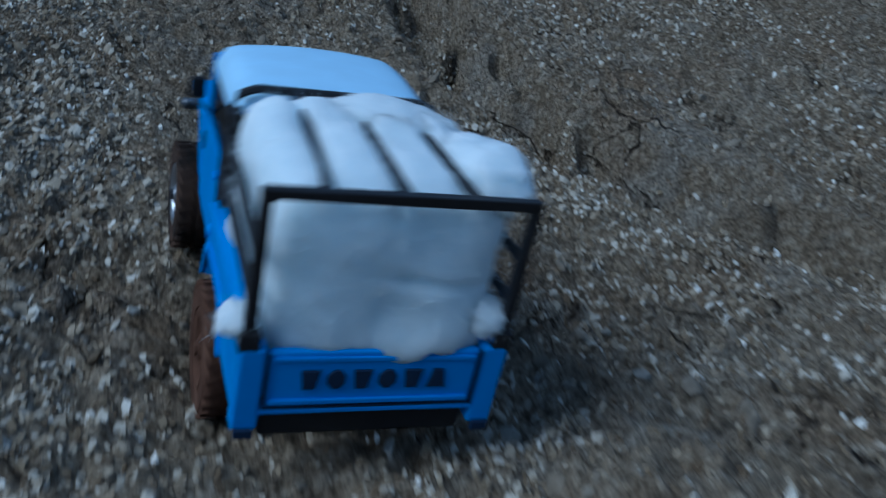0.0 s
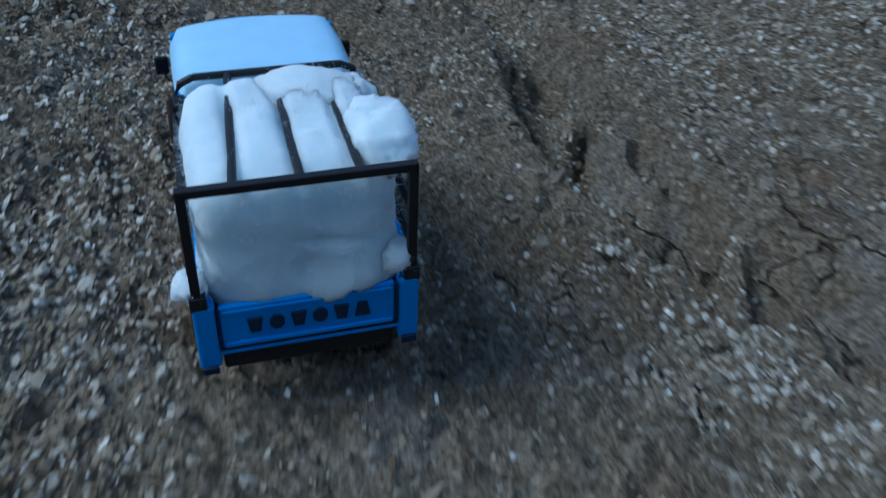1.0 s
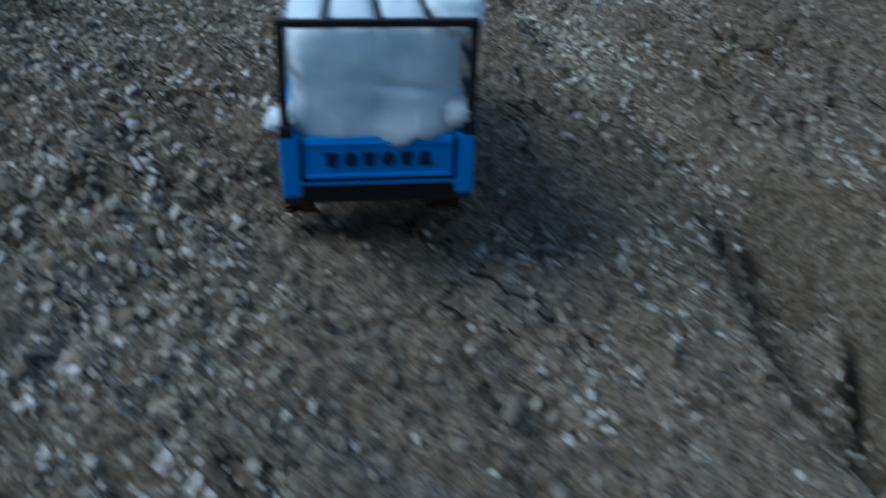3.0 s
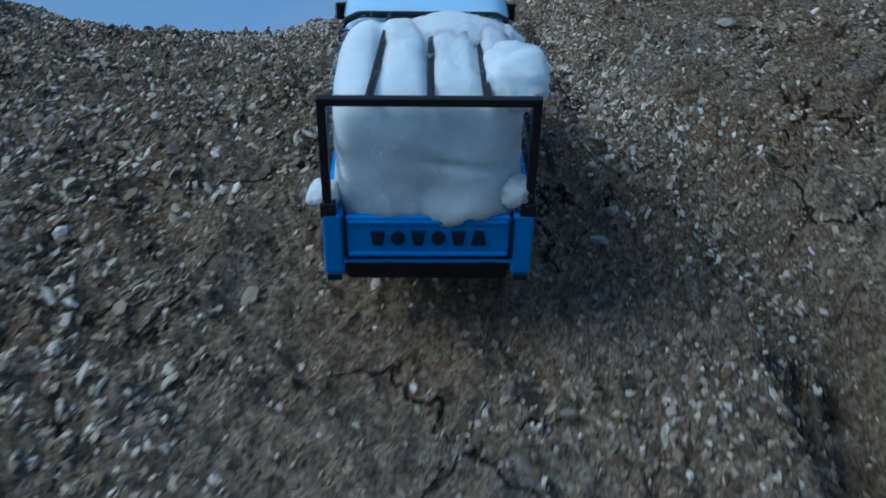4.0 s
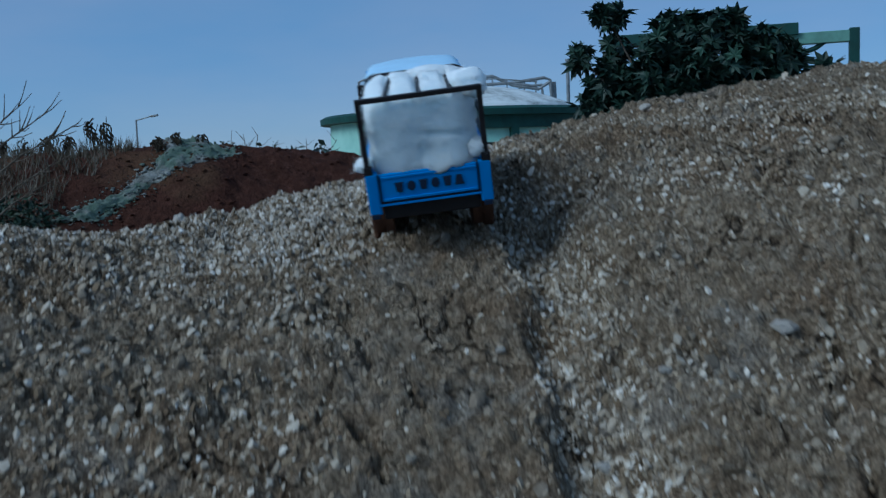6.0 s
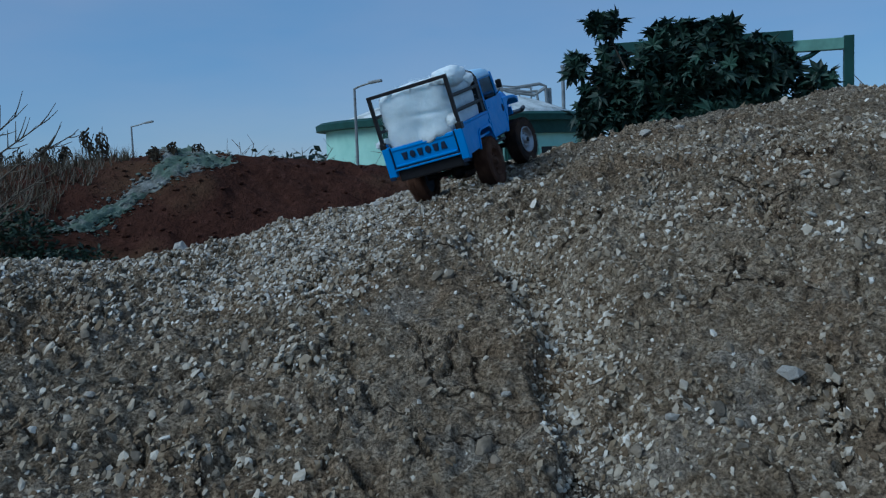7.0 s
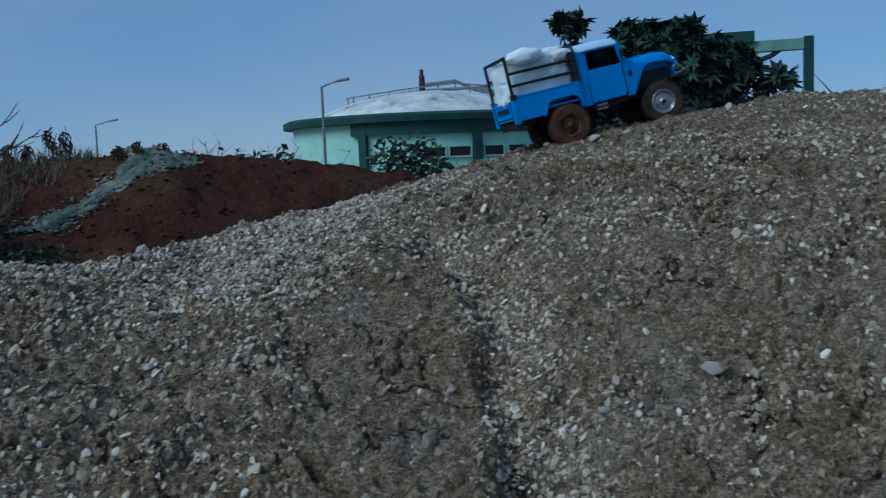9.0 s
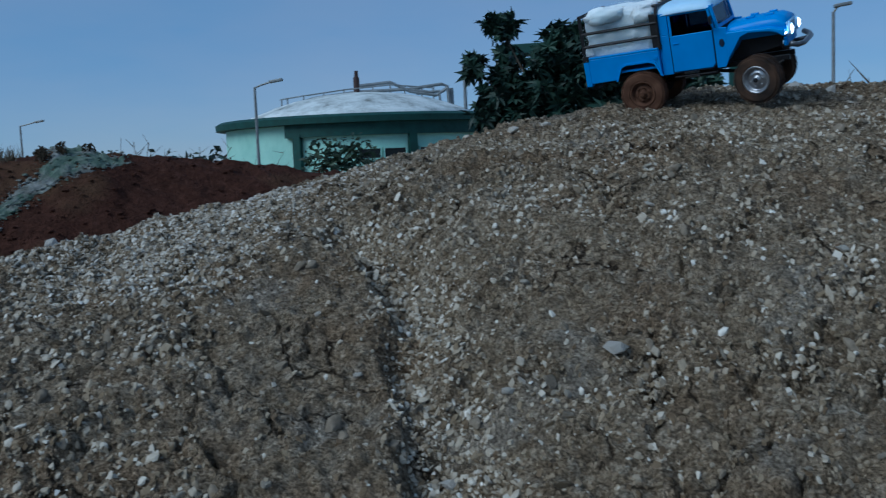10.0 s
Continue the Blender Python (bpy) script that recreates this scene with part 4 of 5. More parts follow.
def build_cotton():
    """A lumpy mass of cotton wool that swells between the bars."""
    load = thing("cotton_load", "loose white cotton wool heaped in the truck bed", "cotton")
    bm = bmesh.new()
    bmesh.ops.create_icosphere(bm, subdivisions=6, radius=1)
    c = Vector((0, -0.0275, 0.119))
    half = Vector((0.0545, 0.0590, 0.0460))
    rnd = random.Random(6)
    fuzz_v, fuzz_f = [], []

    def hairs(p, n):
        """A few loose fibres that stand off the surface."""
        d = (n + Vector((rnd.gauss(0, 0.7), rnd.gauss(0, 0.7), rnd.gauss(0, 0.7)))).normalized()
        s = d.cross(Vector((rnd.gauss(0, 1), rnd.gauss(0, 1), rnd.gauss(0, 1)))).normalized()
        ln, bend, w = rnd.uniform(0.0015, 0.006), rnd.uniform(-0.6, 0.6), 0.00007
        b = len(fuzz_v)
        for f in (0, 0.5, 1):
            q = p + d * ln * f + s.cross(d) * bend * ln * f * f
            fuzz_v.extend([q - s * w, q + s * w])
        fuzz_f.extend([(b, b + 1, b + 3, b + 2), (b + 2, b + 3, b + 5, b + 4)])

    for v in bm.verts:
        n = v.co.normalized()
        k = (abs(n.x) ** 6 + abs(n.y) ** 6 + abs(n.z) ** 6) ** (-1 / 6)
        p = Vector((n.x * k * half.x, n.y * k * half.y, n.z * k * half.z))
        x, y, z = p
        up, back = max(0, n.z), max(0, -n.y)
        # tufts between the bars on top, squeezed under them
        press = sum(math.exp(-((x - b) / 0.0036) ** 2) for b in (-0.0285, 0.0, 0.0285))
        p.z += up ** 2 * (0.002 - 0.0075 * press + 0.004 * noise.noise(p * 38 + Vector((4, 1, 7))))
        # the rear face bulges softly, with one long crease
        p.y -= back ** 2 * (0.003 + 0.0055 * noise.noise(p * 30 + Vector((9, 2, 5))) - 0.003 * math.exp(-((z - 0.006 + 0.10 * x) / 0.003) ** 2) * max(0, min(1, x * 40 + 0.6)))
        # below a ragged edge it sits behind the gate, above it hangs over
        edge = -0.0375 + 0.05 * x + 0.005 * noise.noise(Vector((x * 60, 2.0, 0))) + 0.003 * noise.noise(Vector((x * 190, 5.0, 0))) - 0.0035 * math.cos(x * 62 + 0.9)
        over = 1 / (1 + math.exp(-(z - edge) / 0.0012))
        p.y += back ** 2 * ((1 - over) * 0.012 - 0.0085 * over * math.exp(-((z - edge) / 0.016) ** 2))
        side = max(0, abs(n.x)) ** 3
        p.x += math.copysign(1, n.x) * side * (0.004 * noise.noise(p * 46 + Vector((2, 8, 3))) - 0.0035 * sum(math.exp(-((z + c.z - b) / 0.0035) ** 2) for b in (0.1155, 0.1365)))
        p += n * (0.0012 * noise.noise(p * 75) + 0.0006 * noise.noise(p * 160) + 0.0004 * noise.noise(p * 330))
        v.co = c + p
        if n.z > -0.3 and n.y < 0.55 and rnd.random() < 0.55:
            hairs(v.co.copy(), n)
    part("tuft", bm, M_COTTON, load, "", True)
    for at, size, seed in (((0.049, -0.050, 0.160), (0.019, 0.033, 0.0145), 3), ((-0.0605, -0.079, 0.099), (0.010, 0.011, 0.0075), 5), ((0.016, 0.008, 0.160), (0.030, 0.024, 0.0085), 8), ((0.049, -0.083, 0.104), (0.011, 0.010, 0.010), 12),
                           ((0.045, 0.012, 0.150), (0.014, 0.020, 0.012), 23)):
        bm = tuft_mesh(at, size, seed)
        for v in bm.verts:
            if rnd.random() < 0.35:
                hairs(v.co.copy(), (v.co - Vector(at)).normalized())
        part("tuft", bm, M_COTTON, load, "", True)
    fibres = new("fuzz", cloud_mesh("fuzz", np.array([q[:] for q in fuzz_v]), np.array(fuzz_f), M_FIBRE))
    fibres.parent = load
    tagged(fibres, kind="stuff")
    return load


cotton = build_cotton()


# ---- the land behind the mound ----
def red_soil():
    k = Mat("red_earth", 0.97, 0, 0.08)
    a = k.ramp(k.noise(1.8, 5), (0.3, (0.030, 0.013, 0.009)), (0.55, (0.060, 0.025, 0.017)), (0.75, (0.090, 0.043, 0.031)))
    b = k.ramp(k.noise(14, 8, 0.7), (0.3, (0.016, 0.009, 0.007)), (0.55, (0.062, 0.028, 0.019)), (0.78, (0.150, 0.078, 0.060)))
    dry = k.ramp(k.noise(0.9, 3), (0.5, (0, 0, 0)), (0.66, (1, 1, 1)))
    k.color(k.mix(k.math("MULTIPLY", dry, 0.6), k.mix(0.5, a, b), (0.101, 0.066, 0.035)))
    k.bump(k.noise(9, 6), 0.05).bump(k.noise(40, 6), 0.02)
    return k.m


def rubble_material():
    k = Mat("grey_rubble", 0.9, 0, 0.2)
    f = k.noise(9, 8, 0.7)
    g = k.ramp(k.noise(3.2, 4), (0.46, (0, 0, 0)), (0.54, (1, 1, 1)))
    k.color(k.mix(k.math("MULTIPLY", g, 0.55), k.ramp(f, (0.30, (0.06, 0.06, 0.054)), (0.5, (0.19, 0.20, 0.185)), (0.68, (0.36, 0.37, 0.35))), (0.05, 0.12, 0.075)))
    k.bump(f, 0.03)
    return k.m


M_RED, M_RUBBLE = red_soil(), rubble_material()
M_MINT = Mat("mint_painted_wall", 0.85, 0, 0.2)
_c = M_MINT.mix(0.5, (0.36, 0.62, 0.54), M_MINT.ramp(M_MINT.noise(0.7, 8, 0.7), (0.3, (0.24, 0.48, 0.42)), (0.6, (0.42, 0.68, 0.60))))
M_MINT = M_MINT.color(_c).m
M_GREEN = simple("dark_green_paint", (0.013, 0.056, 0.048), 0.6, 0, 0.3, 2.5, 0.3)
M_DOME = Mat("stained_white_dome", 0.8, 0, 0.2)
M_DOME.color(M_DOME.ramp(M_DOME.noise(0.8, 9, 0.75), (0.33, (0.16, 0.17, 0.16)), (0.44, (0.46, 0.50, 0.50)), (0.58, (0.66, 0.71, 0.71))))
M_DOME = M_DOME.m
M_STEEL = simple("grey_steel", (0.22, 0.24, 0.25), 0.5, 0.4, 0.4, 3, 0.3)
M_POLE = simple("galvanised_pole", (0.20, 0.22, 0.23), 0.55, 0.3, 0.4, 5, 0.25)
M_DARK = simple("dark_opening", (0.012, 0.016, 0.016), 0.4)
M_RUST = simple("rusty_pipe", (0.055, 0.035, 0.032), 0.8)
M_BARK = simple("grey_bark", (0.11, 0.095, 0.075), 0.9, 0, 0.1, 20, 0.4)
M_DRY = simple("dry_stalks", (0.05, 0.042, 0.03), 0.95, 0, 0.1, 12, 0.5)
M_PALEGREEN = simple("faded_green_steel", (0.15, 0.30, 0.25), 0.65, 0, 0.3, 4, 0.3)


def leaf_material(name, lo, hi):
    k = Mat(name, 0.55, 0, 0.35)
    r = k.random(True)
    k.color(k.mix(0.25, k.ramp(r, (0.0, lo), (0.8, hi), (1.0, tuple(v * 1.7 for v in hi))), k.ramp(k.noise(20), (0.3, lo), (0.7, hi))))
    k.b.inputs["Transmission Weight"].default_value = 0.0
    return k.m


M_LEAF = leaf_material("castor_leaves", (0.008, 0.022, 0.017), (0.022, 0.052, 0.036))
M_BUSH = leaf_material("bush_leaves", (0.010, 0.024, 0.015), (0.028, 0.053, 0.029))
M_FAR = leaf_material("far_trees", (0.02, 0.04, 0.03), (0.035, 0.06, 0.045))

# a heap of red earth: crest along one line, a face to each side
HEAP_AT, HEAP_ALONG = Vector((-5.08, 8.53)), Vector((0.858, 0.514))
HEAP_OUT = Vector((0.514, -0.858))


def heap_z(s, r):
    crest = 1.24 + 0.05 * math.exp(-((s - 0.05) / 0.25) ** 2) - 0.035 * max(0, s) ** 2 - 0.03 * max(0, s) - 0.05 * max(0, -s) + 0.03 * noise.noise(Vector((s * 2.2, 0, 1))) - 0.5 * max(0, s - 2.6) - 0.15 * max(0, -s - 2.0)
    h = crest - 0.80 * (math.sqrt(r * r + 0.09) - 0.3)
    h += 0.09 * noise.noise(Vector((s * 1.7, r * 1.7, 4))) * min(1, abs(r) * 2) + 0.05 * noise.noise(Vector((s * 5, r * 5, 8))) + 0.03 * noise.noise(Vector((s * 14, r * 14, 2)))
    return max(h, LAND - 0.1)


def heap_point(s, r, lift=0.0):
    p = HEAP_AT + HEAP_ALONG * s + HEAP_OUT * r
    return (p.x, p.y, heap_z(s, r) + lift)


def grid_mesh(name, rows, material, smooth=True):
    bm = bmesh.new()
    vs = [[bm.verts.new(p) for p in row] for row in rows]
    for a, b in zip(vs, vs[1:]):
        for i in range(len(a) - 1):
            bm.faces.new((a[i], a[i + 1], b[i + 1], b[i]))
    return link_mesh(name, bm, material, smooth)


heap = new("earth_heap", grid_mesh("earth_heap", [[heap_point(-4.2 + 9.2 * i / 150, -3.4 + 6.9 * j / 110) for i in range(151)] for j in range(111)], M_RED))
tagged(heap, "heap of red-brown earth with a rough crest", "earth heap", kind="structure")


def build_spill():
    rows = []
    for j in range(60):
        f = j / 59
        c = float(np.interp(f, (0, 0.25, 0.45, 0.7, 1), (0.14, 0.24, 0.0, -0.42, -0.85)))
        wide = float(np.interp(f, (0, 0.25, 0.42, 0.6, 1), (0.18, 0.44, 0.34, 0.15, 0.2))) + 0.05 * noise.noise(Vector((f * 7, 0, 0)))
        row = []
        for i in range(25):
            a = 2 * i / 24 - 1
            lift = 0.06 * (1 - a * a) - 0.03 + 0.05 * noise.noise(Vector((a * 4, f * 14, 3))) + 0.035 * noise.noise(Vector((a * 9, f * 30, 3)))
            row.append(heap_point(c + a * wide, 0.02 + 1.0 * f, lift))
        rows.append(row)
    rng = np.random.default_rng(8)
    V, F, base = [], [], 0
    for i in range(760):
        vs, fs = PEBBLE_FORMS[i % 6]
        f = rng.random()
        c = float(np.interp(f, (0, 0.25, 0.45, 0.7, 1), (0.14, 0.24, 0.0, -0.42, -0.85)))
        wide = float(np.interp(f, (0, 0.25, 0.42, 0.6, 1), (0.2, 0.42, 0.3, 0.2, 0.26)))
        q = 0.006 + 0.026 * rng.random() ** 3
        V.append(vs * q * rng.uniform(0.7, 1.4, (1, 3)) + np.array(heap_point(c + wide * rng.uniform(-1, 1), 0.02 + f + 0.05 * rng.normal(), q * 0.3 + 0.015)))
        F.append(fs + base)
        base += len(vs)
    tagged(new("rubble_chunks", cloud_mesh("rubble_chunks", np.concatenate(V), np.concatenate(F), M_RUBBLE)), "broken grey chunks lying on the rubble spill", "rubble", kind="stuff")
    ob = new("rubble_spill", grid_mesh("rubble_spill", rows, M_RUBBLE))
    return tagged(ob, "pale grey and green rubble spilled down the red heap", "rubble")


build_spill()


def heap_clods():
    rng = np.random.default_rng(5)
    V, F, base = [], [], 0
    for i in range(1500):
        vs, fs = PEBBLE_FORMS[i % 6]
        s, r = rng.uniform(-2.4, 3.2), rng.uniform(-0.2, 1.6)
        q = 0.008 + 0.03 * rng.random() ** 3
        V.append(vs * q + np.array(heap_point(s, r, q * 0.2)))
        F.append(fs + base)
        base += len(vs)
    return tagged(new("clods", cloud_mesh("clods", np.concatenate(V), np.concatenate(F), M_RED)), "red earth clods lying on the heap", "clods", kind="stuff")


heap_clods()


def stalks(name, spots, seed, height, material, label, leaves=0):
    """Dry stems with drooping tips, one plant a spot."""
    rnd = random.Random(seed)
    for s, r, h in spots:
        plant = thing(name, label, "dry plant", Matrix.Translation(heap_point(s, r, -0.02)), "dry plants on the earth heap")
        for _ in range(rnd.randint(2, 4)):
            lean = Vector((rnd.uniform(-0.25, 0.25), rnd.uniform(-0.1, 0.1), 0))
            hh = h * rnd.uniform(0.6, 1.0)
            pts = [Vector((0, 0, 0)) + lean * hh * f * f + Vector((0, 0, hh * f - 0.15 * hh * max(0, f - 0.75) * 4 * rnd.random())) for f in (0, 0.3, 0.6, 0.85, 1.0)]
            stem = part("stem", tube(bmesh.new(), pts, 0.006, 5, 0.003), material, plant)
            bm = bmesh.new()
            for _ in range(7):
                f = rnd.uniform(0.45, 1.0)
                c = lean * hh * f * f + Vector((rnd.uniform(-0.04, 0.04), rnd.uniform(-0.02, 0.02), hh * f))
                d = Vector((rnd.uniform(-0.04, 0.04), rnd.uniform(-0.03, 0.03), -rnd.uniform(0.03, 0.09)))
                tube(bm, [c, c + d * 0.5 + Vector((d.x, 0, 0)), c + d * 1.2], 0.009, 5, 0.003)
            part("withered_leaf", bm, material, stem)


stalks("dry_weed", [(-1.32, -0.1, 0.26), (-1.12, 0.0, 0.22), (-0.95, -0.05, 0.24), (-0.72, 0.0, 0.42), (-0.62, -0.1, 0.34), (-1.5, -0.1, 0.2), (0.02, 0.25, 0.17), (-0.15, 0.3, 0.14), (0.25, 0.2, 0.15)], 4, 0.3, M_DRY, "withered brown weed standing on the earth heap")


def tufts():
    """Dry grass on the heap's shoulder."""
    rng = np.random.default_rng(9)
    V, F = [], []
    for i in range(6000):
        s, r = rng.uniform(-2.6, -0.3), rng.uniform(-0.2, 1.5)
        if s > -0.35 - 0.75 * r + 0.3 * noise.noise(Vector((s * 3, r * 3, 0))):
            continue
        p = np.array(heap_point(s, r, -0.01))
        h = rng.uniform(0.03, 0.16)
        lean, w = rng.normal(0, 0.35, 2) * h, 0.005
        b = len(V)
        V += [p + [-w, 0, 0], p + [w, 0, 0], p + [lean[0], lean[1], h]]
        F.append([b, b + 1, b + 2])
    k = leaf_material("dry_grass", (0.018, 0.018, 0.011), (0.060, 0.046, 0.026))
    return tagged(new("dry_grass", cloud_mesh("dry_grass", np.array(V), np.array(F), k)), "dry brown grass on the shoulder of the earth heap", "grass", kind="stuff")


tufts()


def leaf_cloud(bm, rnd, centre, radii, count, size, lobes=0, drop=0.3):
    """Leaves strewn through an uneven ball; lobes gives star-shaped ones."""
    for _ in range(count):
        while True:
            d = Vector((rnd.uniform(-1, 1), rnd.uniform(-1, 1), rnd.uniform(-1, 1)))
            if 0.15 < d.length < 1:
                break
        d = d * (0.8 + 0.35 * noise.noise(d * 2.2 + Vector(centre)))
        p = Vector(centre) + Vector((d.x * radii[0], d.y * radii[1], d.z * radii[2]))
        m = Matrix.Translation(p) @ Euler((rnd.gauss(0.5, 0.6), rnd.gauss(0, 0.5), rnd.uniform(0, 6.28))).to_matrix().to_4x4()
        s = size * rnd.uniform(0.6, 1.25)
        if lobes:
            pts = []
            for k in range(lobes):
                a = 2 * math.pi * (k / lobes) * 0.88 + 0.4
                rr = s * (0.78 + 0.2 * math.cos(a - 3.0))
                pts += [(0.44 * s * math.cos(a - 0.40), 0.44 * s * math.sin(a - 0.40), 0), (rr * math.cos(a), rr * math.sin(a), -drop * rr)]
            c = bm.verts.new(m @ Vector((0, 0, 0.02 * s)))
            vs = [bm.verts.new(m @ Vector(q)) for q in pts]
            for a, b in zip(vs, vs[1:]):
                bm.faces.new((c, a, b))
        else:
            q = [bm.verts.new(m @ Vector(v)) for v in ((-s * 0.5, 0, 0), (0, -s * 0.22, 0.05 * s), (s * 0.5, 0, -0.1 * s), (0, s * 0.22, 0.05 * s))]
            bm.faces.new(q)
    return bm


def build_castor():
    rnd = random.Random(21)
    base = Vector((-0.45, 12.1, LAND))
    tree = thing("castor_bush", "dark green castor bush with star-shaped leaves behind the mound", "bush", Matrix.Translation(base))
    def at(px, py, dy=0.0):
        return Vector((-0.56 + (px - 1200) * 0.0067, 12.0 + dy, 1.83 - (py - 150) * 0.0067)) - base
    trunk = part("trunk", tube(bmesh.new(), [(0, 0, -0.1), (0.05, 0, 0.8), (0.0, 0.05, 1.5), at(1220, 190)], 0.06, 9, 0.035), M_BARK, tree)
    clumps = [(1150, 120, 62, 72, 0.5, 105), (1225, 115, 70, 80, 0.6, 125), (1300, 130, 62, 70, 0.5, 105), (1190, 195, 80, 60, 0.5, 100), (1275, 200, 80, 55, 0.5, 90), (1110, 215, 60, 50, 0.4, 60), (1340, 120, 32, 38, 0.3, 32),
              (1050, 150, 45, 45, 0.35, 38), (1022, 195, 38, 55, 0.35, 34), (1052, 42, 36, 24, 0.25, 24), (1062, 95, 30, 34, 0.25, 14), (1172, 58, 38, 18, 0.25, 22), (1120, 150, 45, 70, 0.5, 55), (1080, 190, 45, 55, 0.4, 45), (1240, 62, 42, 18, 0.25, 24), (1400, 152, 24, 17, 0.2, 15), (1010, 110, 22, 26, 0.2, 10), (1370, 175, 26, 40, 0.25, 14), (1220, 270, 130, 50, 0.5, 80)]
    for px, py, rx, ry, ty, n in clumps:
        c = at(px, py, rnd.uniform(-0.2, 0.2))
        lo = at(1220, 230) if px > 1090 else at(1150, 260)
        mid = lo.lerp(c, 0.5) + Vector((rnd.uniform(-0.1, 0.1), 0, -0.08))
        limb = part("limb", tube(bmesh.new(), [lo, mid, c], 0.022, 6, 0.008), M_BARK, tree)
        bm = leaf_cloud(bmesh.new(), rnd, c, (rx * 0.0067, ty, ry * 0.0067), int(n * 2.4), 0.165, 7)
        part("leaf_clump", bm, M_LEAF, limb)
    return tree


build_castor()


def build_gantry():
    at = lambda px, py: (1.35 + (px - 1470) * 0.0085, 2.58 - (py - 62) * 0.0085)
    g = thing("steel_gantry", "green painted steel gantry with post and beams", "gantry", Matrix.Translation((0, 14.9, 0)))
    def bar(name, a, b, c, d, mat, depth=0.16):
        (x0, z1), (x1, z0) = at(a, b), at(c, d)
        return part(name, box(bmesh.new(), x0, x1, -depth / 2, depth / 2, z0, z1, 0.008), mat, g)
    bar("post", 1462, 62, 1477, 522, M_GREEN)
    bar("beam", 1372, 65, 1462, 83, M_PALEGREEN)
    bar("upper_beam", 1085, 49, 1386, 68, M_GREEN, 0.3)
    bar("motor_box", 1238, 34, 1270, 50, M_GREEN, 0.25)
    bm = bmesh.new()
    pts = [at(1345, 101), at(1390, 97), at(1412, 90), at(1432, 76)]
    tube(bm, [(x, 0, z) for x, z in pts], 0.035, 8)
    part("brace", bm, M_GREEN, g)
    return g


build_gantry()


def build_tank():
    R, top = 7.6, 2.9
    axis = Vector((-14.03, 49.0))
    m = Matrix.Translation((axis.x, axis.y, LAND)) @ Matrix.Rotation(math.atan2(14, 48.0), 4, "Z")
    tank = thing("tank_building", "round mint-green tank building with stained white dome and dark green eave", "building", m)
    H = top - LAND
    wall = lathe(bmesh.new(), [(R - 0.5, 0), (R - 0.5, H), (R - 0.8, H), (R - 0.8, 0)], 96)
    part("wall", wall, M_MINT, tank)
    part("eave", lathe(bmesh.new(), [(R - 0.6, H - 0.02), (R, H + 0.02), (R + 0.02, H + 0.3), (R - 0.2, H + 0.42), (R - 2.2, H + 0.5), (R - 2.2, H)], 96), M_GREEN, tank, "dark green eave ring")
    dome = part("dome", lathe(bmesh.new(), [(R - 1.6, H + 0.42), (R - 1.7, H + 0.62), (5.3, H + 0.85), (4.6, H + 1.12), (3.6, H + 1.42), (2.4, H + 1.66), (1.2, H + 1.8), (0, H + 1.84)], 72), M_DOME, tank, "weather-stained white dome", True)
    def round_at(deg, r):
        a = radians(deg)
        return r * math.sin(a), -r * math.cos(a), a
    for k in range(0, 3):
        deg = -67.6 + (k + 1) * 42.8
        x, y, a = round_at(deg, R - 0.4)
        bm = bmesh.new()
        bmesh.ops.create_cube(bm, size=1, matrix=Matrix.Translation((x, y, H / 2 - 0.2)) @ Matrix.Rotation(a, 4, "Z") @ Matrix.Diagonal((0.38, 0.36, H - 0.4, 1)))
        part("column", bm, M_GREEN, tank)
    # deep green lintel between the columns
    for k in range(24):
        deg = -27.0 + k * 4.7
        x, y, a = round_at(deg, R - 0.42)
        bm = bmesh.new()
        bmesh.ops.create_cube(bm, size=1, matrix=Matrix.Translation((x, y, H - 0.28)) @ Matrix.Rotation(a, 4, "Z") @ Matrix.Diagonal((0.66, 0.3, 0.6, 1)))
        part("lintel", bm, M_GREEN, tank)
    for deg in (1.9, 11.4, 24.9, 35.0, 45.0, 55.0):
        x, y, a = round_at(deg, R - 0.5)
        mm = Matrix.Translation((x, y, H - 1.42)) @ Matrix.Rotation(a, 4, "Z")
        bm = bmesh.new()
        for dx, dz, sx, sz in ((0, 0.24, 1.08, 0.06), (0, -0.24, 1.08, 0.06), (-0.52, 0, 0.06, 0.5), (0.52, 0, 0.06, 0.5)):
            bmesh.ops.create_cube(bm, size=1, matrix=mm @ Matrix.Translation((dx, -0.03, dz)) @ Matrix.Diagonal((sx, 0.14, sz, 1)))
        win = part("window", bm, M_MINT, tank)
        pane = bmesh.new()
        bmesh.ops.create_cube(pane, size=1, matrix=mm @ Matrix.Translation((0, -0.02, 0)) @ Matrix.Diagonal((1.0, 0.06, 0.44, 1)))
        part("window_pane", pane, M_DARK, win, "dark unlit pane")
    # pipes and rails on the dome
    at = lambda px, row, y=0.0: ((px - 640) * 0.0304, y, (283 - row) * 0.0304 + 1.055 - LAND)
    for pts in ([(500, 184), (560, 168), (632, 160), (720, 158), (760, 165)], [(632, 150), (690, 145), (725, 162), (770, 170), (790, 158)], [(722, 158), (780, 151), (790, 155), (793, 195)], [(735, 166), (775, 163), (778, 195)]):
        part("pipe", tube(bmesh.new(), [at(a, b) for a, b in pts], 0.085, 8), M_STEEL, tank)
    for px, row in ((502, 172), (512, 170), (540, 165), (575, 163), (610, 157), (660, 155), (690, 150), (715, 155), (745, 156), (765, 160)):
        part("rail_post", tube(bmesh.new(), [at(px, row + 18), at(px, row - 3)], 0.045, 6), M_STEEL, tank)
